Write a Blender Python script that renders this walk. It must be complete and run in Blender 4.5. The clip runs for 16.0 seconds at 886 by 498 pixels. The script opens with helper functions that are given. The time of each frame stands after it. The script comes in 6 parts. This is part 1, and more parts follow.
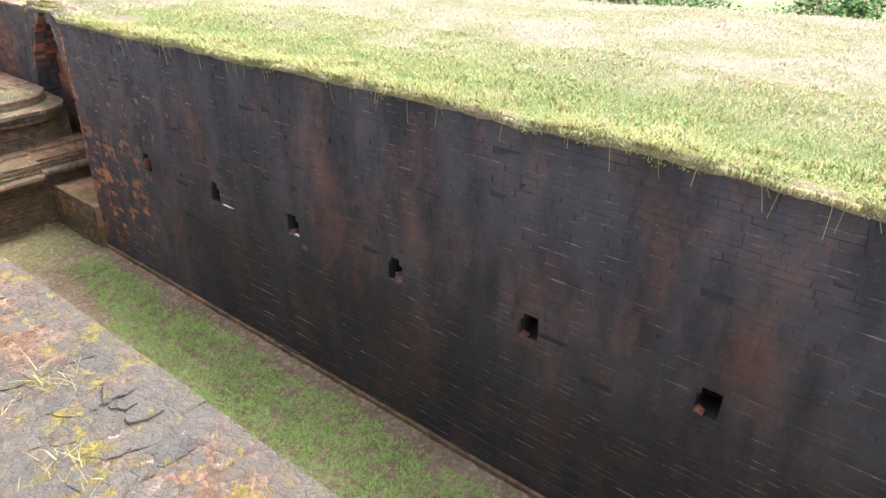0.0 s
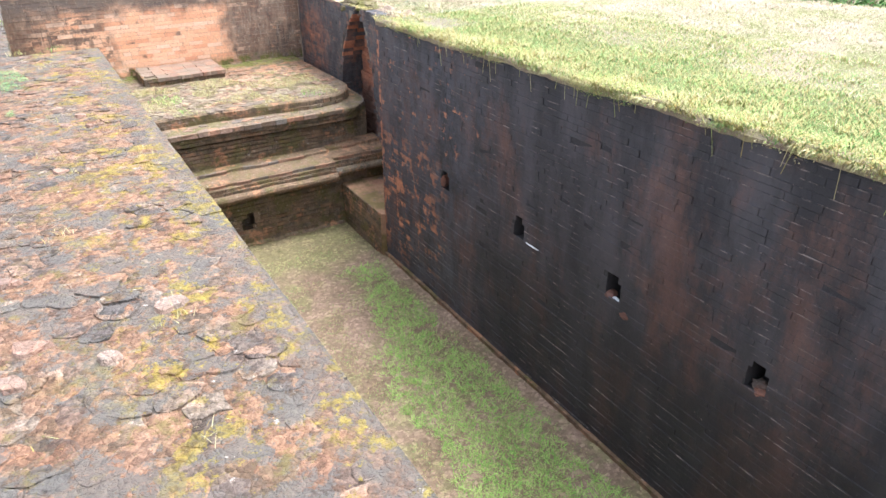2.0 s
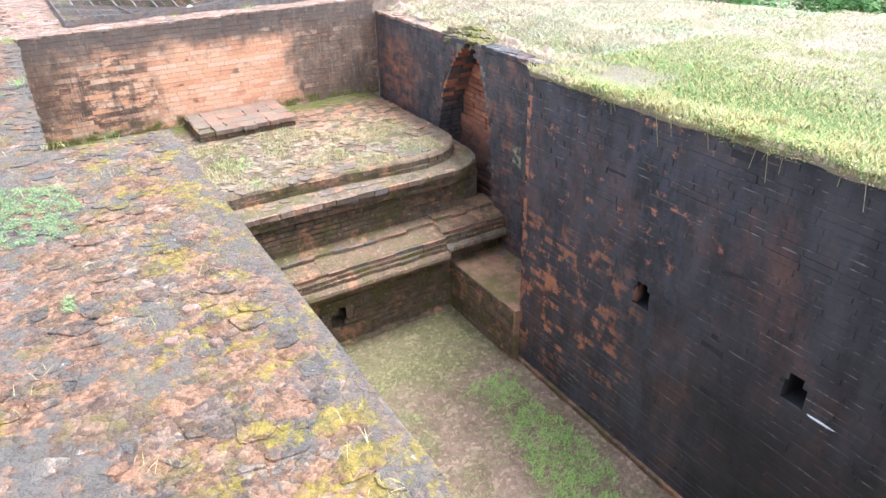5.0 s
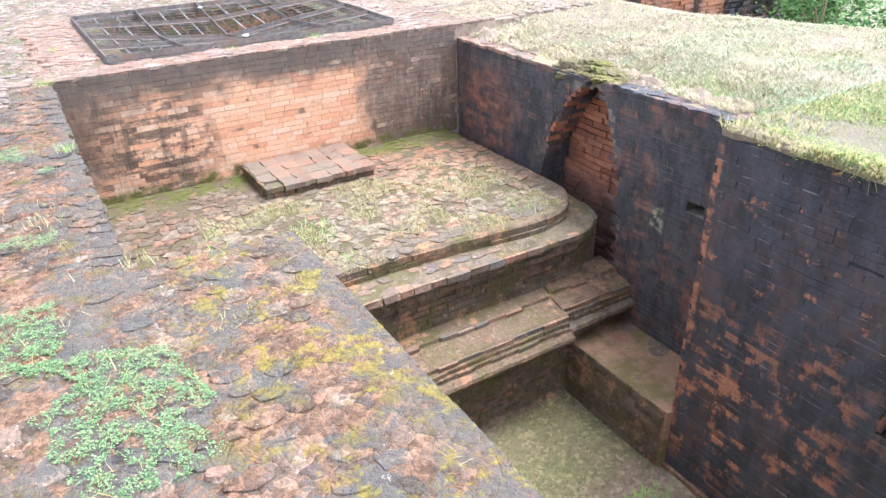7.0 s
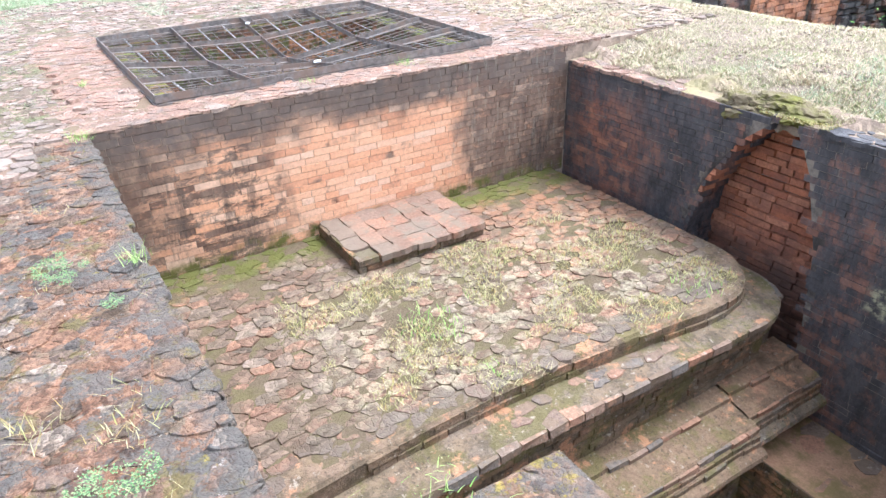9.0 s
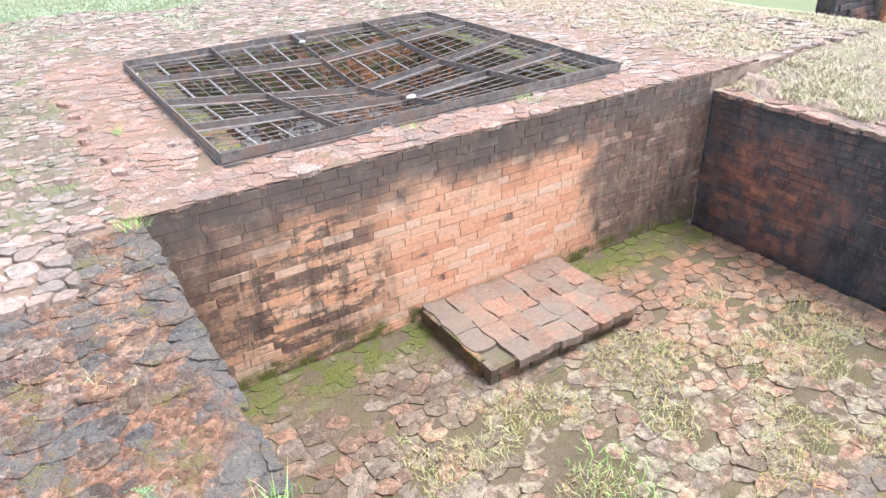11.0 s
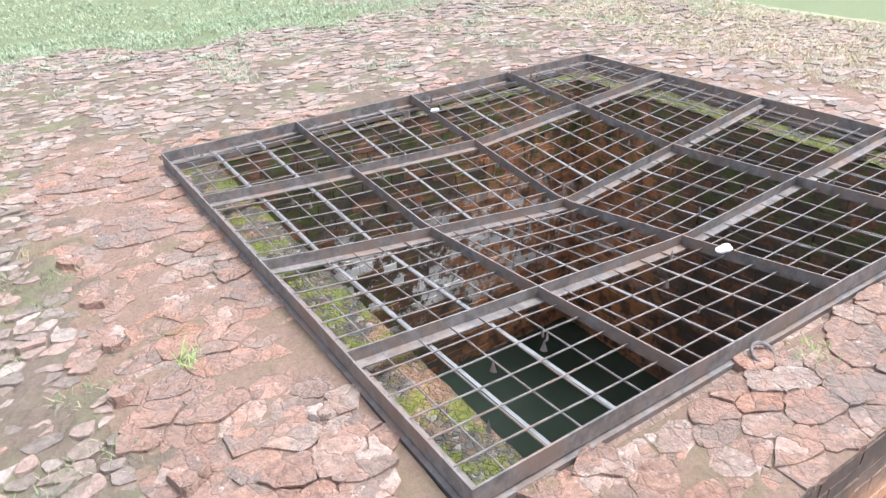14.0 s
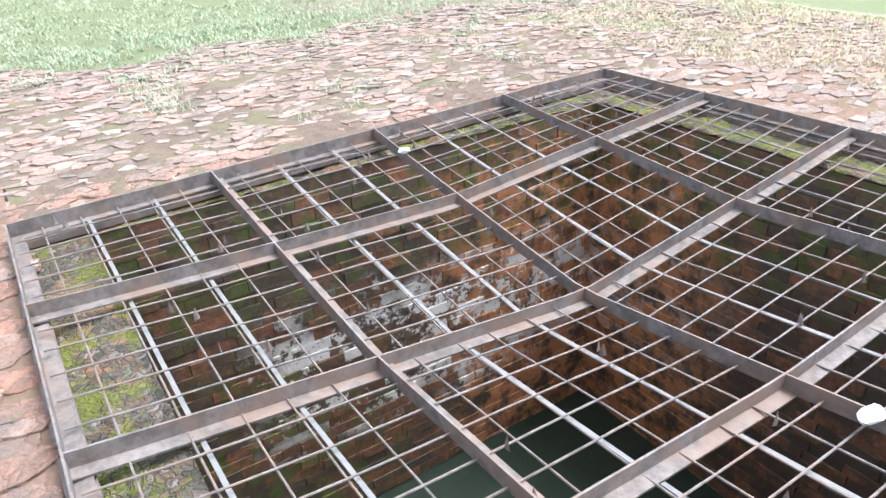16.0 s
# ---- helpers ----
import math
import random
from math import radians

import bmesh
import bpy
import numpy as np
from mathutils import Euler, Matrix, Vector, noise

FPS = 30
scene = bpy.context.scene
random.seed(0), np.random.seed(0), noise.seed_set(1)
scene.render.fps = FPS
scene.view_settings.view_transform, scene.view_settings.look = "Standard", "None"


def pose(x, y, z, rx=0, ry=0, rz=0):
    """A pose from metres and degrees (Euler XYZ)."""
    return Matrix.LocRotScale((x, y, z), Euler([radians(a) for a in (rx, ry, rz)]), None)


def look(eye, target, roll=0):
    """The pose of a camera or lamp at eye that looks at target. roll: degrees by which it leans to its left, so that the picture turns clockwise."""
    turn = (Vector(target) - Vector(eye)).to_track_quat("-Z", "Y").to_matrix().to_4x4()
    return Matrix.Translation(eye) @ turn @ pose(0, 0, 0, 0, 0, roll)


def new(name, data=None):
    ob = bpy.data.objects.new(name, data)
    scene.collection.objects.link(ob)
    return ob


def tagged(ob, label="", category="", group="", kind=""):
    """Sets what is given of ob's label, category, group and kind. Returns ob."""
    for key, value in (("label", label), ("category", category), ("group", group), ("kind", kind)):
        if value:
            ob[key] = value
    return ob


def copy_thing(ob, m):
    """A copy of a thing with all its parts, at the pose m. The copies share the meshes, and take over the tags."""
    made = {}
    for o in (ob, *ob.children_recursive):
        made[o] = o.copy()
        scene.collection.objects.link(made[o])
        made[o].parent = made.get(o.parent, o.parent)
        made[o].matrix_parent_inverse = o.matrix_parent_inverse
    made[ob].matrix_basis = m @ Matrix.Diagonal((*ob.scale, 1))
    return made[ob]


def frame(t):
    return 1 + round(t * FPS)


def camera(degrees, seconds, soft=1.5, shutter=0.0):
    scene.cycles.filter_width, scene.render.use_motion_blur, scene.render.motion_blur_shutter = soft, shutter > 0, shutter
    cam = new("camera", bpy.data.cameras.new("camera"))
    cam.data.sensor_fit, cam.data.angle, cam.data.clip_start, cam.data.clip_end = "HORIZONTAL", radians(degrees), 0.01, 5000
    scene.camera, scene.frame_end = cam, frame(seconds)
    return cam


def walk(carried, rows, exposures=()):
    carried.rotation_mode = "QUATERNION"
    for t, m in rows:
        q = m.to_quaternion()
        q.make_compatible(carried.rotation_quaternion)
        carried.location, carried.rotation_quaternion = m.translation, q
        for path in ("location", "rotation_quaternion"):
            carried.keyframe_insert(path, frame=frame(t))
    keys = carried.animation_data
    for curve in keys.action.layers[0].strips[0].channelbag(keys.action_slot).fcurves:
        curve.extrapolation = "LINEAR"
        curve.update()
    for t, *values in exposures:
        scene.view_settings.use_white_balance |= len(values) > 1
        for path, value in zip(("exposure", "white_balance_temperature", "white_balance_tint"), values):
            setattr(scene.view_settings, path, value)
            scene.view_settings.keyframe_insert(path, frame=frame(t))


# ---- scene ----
cam = camera(65.8, 16.0)
PATH = [
    (0, (-0.05, -13.273, 1.495), (1.35, -12.187, 0.567), 1.5),
    (0.5, (0.037, -12.886, 1.491), (1.44, -11.795, 0.572), 1.3),
    (1, (0.12, -12.489, 1.485), (1.52, -11.407, 0.554), 0.9),
    (1.5, (0.173, -12.097, 1.48), (1.565, -11.006, 0.545), 0.4),
    (1.6, (0.18, -12.023, 1.48), (1.397, -10.742, 0.543), -0.6),
    (1.7, (0.186, -11.953, 1.48), (1.217, -10.544, 0.504), -0.6),
    (1.8, (0.19, -11.883, 1.48), (1.146, -10.418, 0.51), -0.5),
    (2, (0.198, -11.739, 1.478), (1.106, -10.235, 0.522), -0.3),
    (2.5, (0.208, -11.341, 1.47), (1.106, -9.824, 0.525), -0.6),
    (3, (0.208, -10.856, 1.465), (1.103, -9.331, 0.529), -0.7),
    (3.2, (0.205, -10.669, 1.467), (1.098, -9.142, 0.534), -0.7),
    (5.3, (0.123, -8.638, 1.569), (1.014, -7.139, 0.59), -1.3),
    (5.5, (0.107, -8.447, 1.572), (1.001, -6.946, 0.6), -1.3),
    (6, (0.043, -8.001, 1.568), (0.934, -6.493, 0.601), -1.4),
    (6.5, (-0.011, -7.546, 1.56), (0.883, -6.038, 0.597), -1.4),
    (7, (-0.064, -7.085, 1.549), (0.834, -5.577, 0.589), -1.6),
    (7.5, (-0.112, -6.603, 1.533), (0.789, -5.099, 0.57), -1.8),
    (8, (-0.16, -6.137, 1.523), (0.742, -4.637, 0.556), -1.8),
    (8.5, (-0.151, -5.608, 1.507), (0.754, -4.108, 0.542), -1.8),
    (9, (-0.175, -5.152, 1.503), (0.725, -3.65, 0.537), -2.1),
    (9.2, (-0.18, -4.97, 1.5), (0.716, -3.471, 0.525), -2.2),
    (11.3, (-0.239, -3.128, 1.452), (0.681, -1.644, 0.477), -2.0),
    (11.5, (-0.226, -2.942, 1.447), (0.698, -1.461, 0.471), -1.9),
    (12, (-0.204, -2.499, 1.446), (0.719, -1.012, 0.479), -2.1),
    (12.5, (-0.104, -1.944, 1.421), (0.82, -0.463, 0.445), -2.1),
    (13, (-0.083, -1.442, 1.406), (0.848, 0.042, 0.442), -2.0),
    (13.5, (-0.077, -0.989, 1.379), (0.859, 0.494, 0.416), -2.1),
    (14, (-0.006, -0.511, 1.325), (0.934, 0.969, 0.363), -2.1),
    (14.5, (0.03, -0.17, 1.257), (0.966, 1.324, 0.312), -2.5),
    (15, (0.168, 0.058, 1.17), (1.09, 1.558, 0.221), -3.2),
    (15.5, (0.474, 0.236, 1.119), (1.405, 1.733, 0.175), -3.1),
    (16, (0.749, 0.373, 1.104), (1.681, 1.873, 0.165), -3.1),
]
EXPOSURES = [(0.0, 2.08, 6250.0, 10.0), (0.5, 1.98, 6250.0, 10.0), (1.5, 2.03, 6200.0, 10.0), (2.0, 2.16, 6000.0, 10.0), (5.5, 2.12, 5650.0, 10.0), (9.0, 2.0, 5600.0, 10.0), (11.5, 1.86, 5760.0, 10.0), (12.5, 1.82, 5800.0, 10.0), (13.0, 1.8, 5820.0, 10.0), (13.6, 1.71, 5780.0, 10.0), (14.0, 1.71, 5780.0, 10.0), (14.8, 1.8, 5750.0, 10.0), (15.5, 1.95, 5750.0, 10.0), (16.0, 1.92, 5800.0, 10.0)]
SKY, SUN = 0.14, 1.0
walk(cam, [(t, look(eye, target, roll)) for t, eye, target, roll in PATH], EXPOSURES)
# ---- world and light ----
world = bpy.data.worlds.new("overcast_sky")
scene.world = world
world.use_nodes = True
wt = world.node_tree
wt.nodes.clear()
sky = wt.nodes.new("ShaderNodeTexSky")
sky.sky_type, sky.sun_disc = "NISHITA", False
SUN_UP, SUN_TURN = radians(66), radians(104)
sky.sun_elevation, sky.sun_rotation = SUN_UP, SUN_TURN
sky.air_density, sky.dust_density = 1.0, 4.0
hsv = wt.nodes.new("ShaderNodeHueSaturation")
hsv.inputs["Saturation"].default_value = 0.4
bg = wt.nodes.new("ShaderNodeBackground")
bg.inputs["Strength"].default_value = SKY
out = wt.nodes.new("ShaderNodeOutputWorld")
wt.links.new(sky.outputs[0], hsv.inputs["Color"])
wt.links.new(hsv.outputs[0], bg.inputs["Color"])
wt.links.new(bg.outputs[0], out.inputs["Surface"])
sun = new("sun", bpy.data.lights.new("sun", "SUN"))
sun.data.energy, sun.data.angle, sun.data.color = SUN, radians(25), (1.0, 0.99, 0.97)
sun.matrix_world = look((0, 0, 30), (-30 * math.cos(SUN_UP) * math.sin(SUN_TURN), -30 * math.cos(SUN_UP) * math.cos(SUN_TURN), 30 - 30 * math.sin(SUN_UP)))


# ---- materials ----
class Nodes:
    """Short hand for a material's node tree."""

    def __init__(self, name):
        self.m = bpy.data.materials.new(name)
        self.m.use_nodes = True
        self.t = self.m.node_tree
        self.b = self.t.nodes["Principled BSDF"]
        self.geo = self.t.nodes.new("ShaderNodeNewGeometry")
        self.pos = self.geo.outputs["Position"]
        sep = self.t.nodes.new("ShaderNodeSeparateXYZ")
        self.t.links.new(self.pos, sep.inputs[0])
        self.x, self.y, self.z = sep.outputs

    def put(self, socket, v):
        if isinstance(v, bpy.types.NodeSocket):
            self.t.links.new(v, socket)
        elif isinstance(v, tuple) and len(v) == 3:
            socket.default_value = (*v, 1) if len(socket.default_value) == 4 else v
        else:
            socket.default_value = v

    def math(self, op, a, b=0.0, clamp=False):
        n = self.t.nodes.new("ShaderNodeMath")
        n.operation, n.use_clamp = op, clamp
        self.put(n.inputs[0], a)
        self.put(n.inputs[1], b)
        return n.outputs[0]

    def stretch(self, s):
        n = self.t.nodes.new("ShaderNodeMapping")
        self.put(n.inputs["Vector"], self.pos)
        n.inputs["Scale"].default_value = s
        return n.outputs[0]

    def noise(self, scale, detail=4.0, rough=0.6, vec=None, off=0.0):
        n = self.t.nodes.new("ShaderNodeTexNoise")
        n.noise_dimensions = "4D"
        n.inputs["W"].default_value = off
        self.put(n.inputs["Vector"], vec or self.pos)
        for k, v in (("Scale", scale), ("Detail", detail), ("Roughness", rough)):
            n.inputs[k].default_value = v
        return n.outputs["Fac"]

    def band(self, v, a, b, c=0.0, d=1.0):
        n = self.t.nodes.new("ShaderNodeMapRange")
        n.interpolation_type = "SMOOTHSTEP"
        for k, q in zip(("Value", "From Min", "From Max", "To Min", "To Max"), (v, a, b, c, d)):
            self.put(n.inputs[k], q)
        return n.outputs[0]

    def mix(self, f, a, b):
        n = self.t.nodes.new("ShaderNodeMix")
        n.data_type = "RGBA"
        self.put(n.inputs[0], f)
        self.put(n.inputs[6], a)
        self.put(n.inputs[7], b)
        return n.outputs[2]

    def mul(self, c, f):
        n = self.t.nodes.new("ShaderNodeMix")
        n.data_type, n.blend_type = "RGBA", "MULTIPLY"
        n.inputs[0].default_value = 1.0
        self.put(n.inputs[6], c)
        self.put(n.inputs[7], f)
        return n.outputs[2]

    def ramp(self, f, stops):
        n = self.t.nodes.new("ShaderNodeValToRGB")
        e = n.color_ramp.elements
        while len(e) < len(stops):
            e.new(0.5)
        for k, (p, c) in zip(e, stops):
            k.position, k.color = p, (*c, 1)
        self.put(n.inputs[0], f)
        return n.outputs[0]

    def chance(self):
        """A number of its own for each piece, single or joined."""
        info = self.t.nodes.new("ShaderNodeObjectInfo")
        return self.math("FRACT", self.math("ADD", info.outputs["Random"], self.geo.outputs["Random Per Island"]))

    def cells(self, scale, warp=0.03, off=0.0):
        """Small broken pieces: a number for each, and the nearness of its edge."""
        n = self.t.nodes.new("ShaderNodeTexNoise")
        self.put(n.inputs["Vector"], self.pos)
        n.inputs["Scale"].default_value, n.inputs["Detail"].default_value = scale * 0.9, 3.0
        res = []
        for kind in ("F1", "DISTANCE_TO_EDGE"):
            a = self.t.nodes.new("ShaderNodeVectorMath")
            a.operation = "MULTIPLY_ADD"
            self.put(a.inputs[0], n.outputs["Color"])
            a.inputs[1].default_value = (warp, warp, warp)
            self.put(a.inputs[2], self.pos)
            shift = self.t.nodes.new("ShaderNodeVectorMath")
            shift.operation = "ADD"
            self.put(shift.inputs[0], a.outputs[0])
            shift.inputs[1].default_value = (off, off * 0.7, off * 1.3)
            v = self.t.nodes.new("ShaderNodeTexVoronoi")
            v.feature = kind
            v.inputs["Scale"].default_value = scale
            self.put(v.inputs["Vector"], shift.outputs[0])
            if kind == "F1":
                s = self.t.nodes.new("ShaderNodeSeparateColor")
                self.put(s.inputs[0], v.outputs["Color"])
                res.append(s.outputs[0])
            else:
                res.append(v.outputs["Distance"])
        return res

    def box(self, x=None, y=None, z=None, soft=0.15, rag=0.3, scale=4.0, off=0.0):
        """A stain with ragged edges: 1 inside the given spans."""
        w = self.math("MULTIPLY", self.math("SUBTRACT", self.noise(scale, 4, 0.6, off=off), 0.5), rag * 2)
        f = 1.0
        for axis, span in ((self.x, x), (self.y, y), (self.z, z)):
            if span:
                v = self.math("ADD", axis, w)
                g = self.math("MULTIPLY", self.band(v, span[0] - soft, span[0] + soft), self.band(v, span[1] - soft, span[1] + soft, 1.0, 0.0))
                f = self.math("MULTIPLY", f, g)
        return f

    def done(self, colour, rough=0.9, height=None, bump=0.3, dist=0.01, spec=0.25, metal=0.0):
        self.put(self.b.inputs["Base Color"], colour)
        self.put(self.b.inputs["Roughness"], rough)
        self.put(self.b.inputs["Metallic"], metal)
        self.b.inputs["Specular IOR Level"].default_value = spec
        if height is not None:
            n = self.t.nodes.new("ShaderNodeBump")
            n.inputs["Strength"].default_value, n.inputs["Distance"].default_value = bump, dist
            self.put(n.inputs["Height"], height)
            self.t.links.new(n.outputs[0], self.b.inputs["Normal"])
        return self.m


FLOOR = -3.08
DEEP, MOSS = (0.31, 0.125, 0.08), (0.10, 0.11, 0.02)


def fired_clay(g, palette, wear=0.35):
    """Brick colour piece by piece, mottled at two scales."""
    n = len(palette)
    c = g.ramp(g.chance(), [(i / (n - 1), p) for i, p in enumerate(palette)])
    return g.mul(c, g.ramp(g.noise(35, 5, 0.7), [(0.25, (1 - wear,) * 3), (0.75, (1 + wear * 0.4,) * 3)]))


def relief(g):
    return g.math("ADD", g.noise(60, 6, 0.7), g.math("MULTIPLY", g.noise(14, 3), 0.8))


def end_wall_brick():
    g = Nodes("end_wall_brick")
    c = fired_clay(g, [(0.72, 0.355, 0.205), (0.80, 0.43, 0.255), (0.83, 0.50, 0.315), (0.77, 0.395, 0.225), (0.83, 0.56, 0.39)])
    own = g.math("MULTIPLY", g.math("SUBTRACT", g.chance(), 0.5), 0.17)
    clean = g.box(x=(1.35, 3.15), z=(-1.3, -0.30), soft=0.14, rag=0.42, scale=3)
    side = g.box(x=(0.45, 1.6), z=(-1.15, -0.36), soft=0.25, rag=0.45, scale=3.5, off=3)
    low = g.box(x=(-0.2, 3.3), z=(-1.5, -1.0), soft=0.12, rag=0.3, off=5)
    spots = g.band(g.math("ADD", own, g.noise(5, 6, 0.78, vec=g.stretch((1, 1, 2.6)), off=2)), 0.45, 0.53)
    stray = g.math("MULTIPLY", g.band(g.math("ADD", own, g.noise(4, 6, 0.75, vec=g.stretch((1, 1, 1.8)), off=13)), 0.57, 0.66), 0.5)
    open_clay = g.math("MAXIMUM", stray, g.math("MULTIPLY", g.math("MAXIMUM", side, g.math("MULTIPLY", low, 0.75)), spots))
    clean = g.math("MULTIPLY", clean, g.band(g.math("ADD", own, g.noise(4, 5, 0.7, off=19)), 0.27, 0.42))
    dirt = g.math("SUBTRACT", 1.0, g.math("MAXIMUM", clean, open_clay))
    dirt = g.math("MULTIPLY", dirt, g.band(g.noise(22, 5, 0.75, off=7), 0.22, 0.5, 0.5, 1.0))
    grime = g.mix(g.band(g.noise(6, 5, 0.7, vec=g.stretch((1, 1, 0.35)), off=8), 0.42, 0.72), (0.07, 0.056, 0.048), (0.26, 0.20, 0.15))
    c = g.mix(g.math("MULTIPLY", dirt, 0.86), c, grime)
    drip = g.math("MULTIPLY", g.band(g.noise(4.5, 7, 0.76, vec=g.stretch((1.6, 1, 0.35)), off=81), 0.50, 0.60), g.math("SUBTRACT", 1.0, clean))
    c = g.mix(g.math("MULTIPLY", drip, 0.65), c, (0.06, 0.05, 0.044))
    crown = g.box(z=(-0.26, 0.2), soft=0.1, rag=0.25, scale=3, off=23)
    c = g.mix(g.math("MULTIPLY", crown, g.band(g.noise(6, 5, 0.7, off=24), 0.3, 0.6, 0.2, 0.8)), c, (0.13, 0.105, 0.09))
    lime = g.math("MULTIPLY", g.box(x=(2.9, 4.4), soft=0.2), g.band(g.noise(11, 5, 0.7, vec=g.stretch((2, 1, 0.4)), off=4), 0.53, 0.70))
    c = g.mix(g.math("MULTIPLY", lime, 0.7), c, (0.36, 0.32, 0.25))
    c = g.mix(g.math("MULTIPLY", g.band(g.noise(30, 4, 0.7, vec=g.stretch((1, 1, 2.5)), off=29), 0.63, 0.73), 0.45), c, (0.62, 0.48, 0.38))
    c = g.mix(g.math("MULTIPLY", g.box(z=(-1.5, -1.17), soft=0.05, rag=0.12), g.band(g.noise(7, 4, off=9), 0.4, 0.6)), c, (0.12, 0.115, 0.03))
    return g.done(c, 0.92, relief(g), 0.5, 0.012)


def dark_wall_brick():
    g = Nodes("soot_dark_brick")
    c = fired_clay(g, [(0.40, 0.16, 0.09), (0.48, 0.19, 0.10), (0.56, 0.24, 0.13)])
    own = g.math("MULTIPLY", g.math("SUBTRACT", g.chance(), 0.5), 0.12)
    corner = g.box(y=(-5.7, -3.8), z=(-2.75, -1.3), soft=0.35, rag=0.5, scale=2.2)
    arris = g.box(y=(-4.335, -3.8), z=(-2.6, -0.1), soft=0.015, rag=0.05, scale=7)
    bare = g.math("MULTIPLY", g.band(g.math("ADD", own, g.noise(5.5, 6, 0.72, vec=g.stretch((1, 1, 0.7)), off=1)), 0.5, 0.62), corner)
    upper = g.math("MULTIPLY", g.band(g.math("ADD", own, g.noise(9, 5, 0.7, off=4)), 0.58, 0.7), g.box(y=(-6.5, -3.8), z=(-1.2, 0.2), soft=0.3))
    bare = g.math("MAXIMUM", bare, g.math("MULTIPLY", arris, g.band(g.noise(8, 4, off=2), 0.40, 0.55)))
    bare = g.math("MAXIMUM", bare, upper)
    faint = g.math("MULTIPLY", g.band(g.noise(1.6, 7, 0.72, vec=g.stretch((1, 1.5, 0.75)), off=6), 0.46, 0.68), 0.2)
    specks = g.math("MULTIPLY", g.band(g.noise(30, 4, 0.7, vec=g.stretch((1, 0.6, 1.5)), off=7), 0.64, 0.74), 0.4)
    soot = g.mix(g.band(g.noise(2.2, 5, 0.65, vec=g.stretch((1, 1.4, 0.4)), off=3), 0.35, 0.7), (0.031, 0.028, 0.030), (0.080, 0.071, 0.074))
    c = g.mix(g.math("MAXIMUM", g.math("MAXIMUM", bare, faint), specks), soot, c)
    # darker towards the foot, with a ragged upper edge
    low_dark = g.box(y=(-16, -6.6), z=(-3.2, -1.75), soft=0.5, rag=0.8, scale=1.1, off=71)
    c = g.mix(g.math("MULTIPLY", low_dark, 0.6), c, (0.020, 0.019, 0.020))
    # lighter bluish mottling towards the corner end
    pale_end = g.box(y=(-6.4, -4.2), soft=0.5, rag=0.7, scale=1.3, off=74)
    pale_end = g.math("MULTIPLY", pale_end, g.math("SUBTRACT", 1.0, bare))
    c = g.mix(g.math("MULTIPLY", pale_end, g.band(g.noise(5, 7, 0.78, vec=g.stretch((1, 1.3, 0.6)), off=75), 0.42, 0.62, 0.0, 0.6)), c, (0.098, 0.10, 0.115))
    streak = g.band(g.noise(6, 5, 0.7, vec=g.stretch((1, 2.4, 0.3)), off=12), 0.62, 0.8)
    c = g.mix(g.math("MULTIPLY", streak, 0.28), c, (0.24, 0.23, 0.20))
    # pale dashes on course tops: lime, and caught sky light painted in
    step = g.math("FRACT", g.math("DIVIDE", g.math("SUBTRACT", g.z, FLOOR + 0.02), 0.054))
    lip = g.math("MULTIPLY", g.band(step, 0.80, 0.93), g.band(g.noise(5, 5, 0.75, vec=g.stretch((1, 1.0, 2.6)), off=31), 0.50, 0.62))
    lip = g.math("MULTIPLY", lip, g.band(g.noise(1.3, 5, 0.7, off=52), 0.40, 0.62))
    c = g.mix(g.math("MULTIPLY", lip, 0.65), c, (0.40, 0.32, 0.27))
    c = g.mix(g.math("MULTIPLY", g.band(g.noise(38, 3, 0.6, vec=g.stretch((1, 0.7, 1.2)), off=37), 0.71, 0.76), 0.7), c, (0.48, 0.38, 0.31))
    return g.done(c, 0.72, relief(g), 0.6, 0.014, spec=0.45)


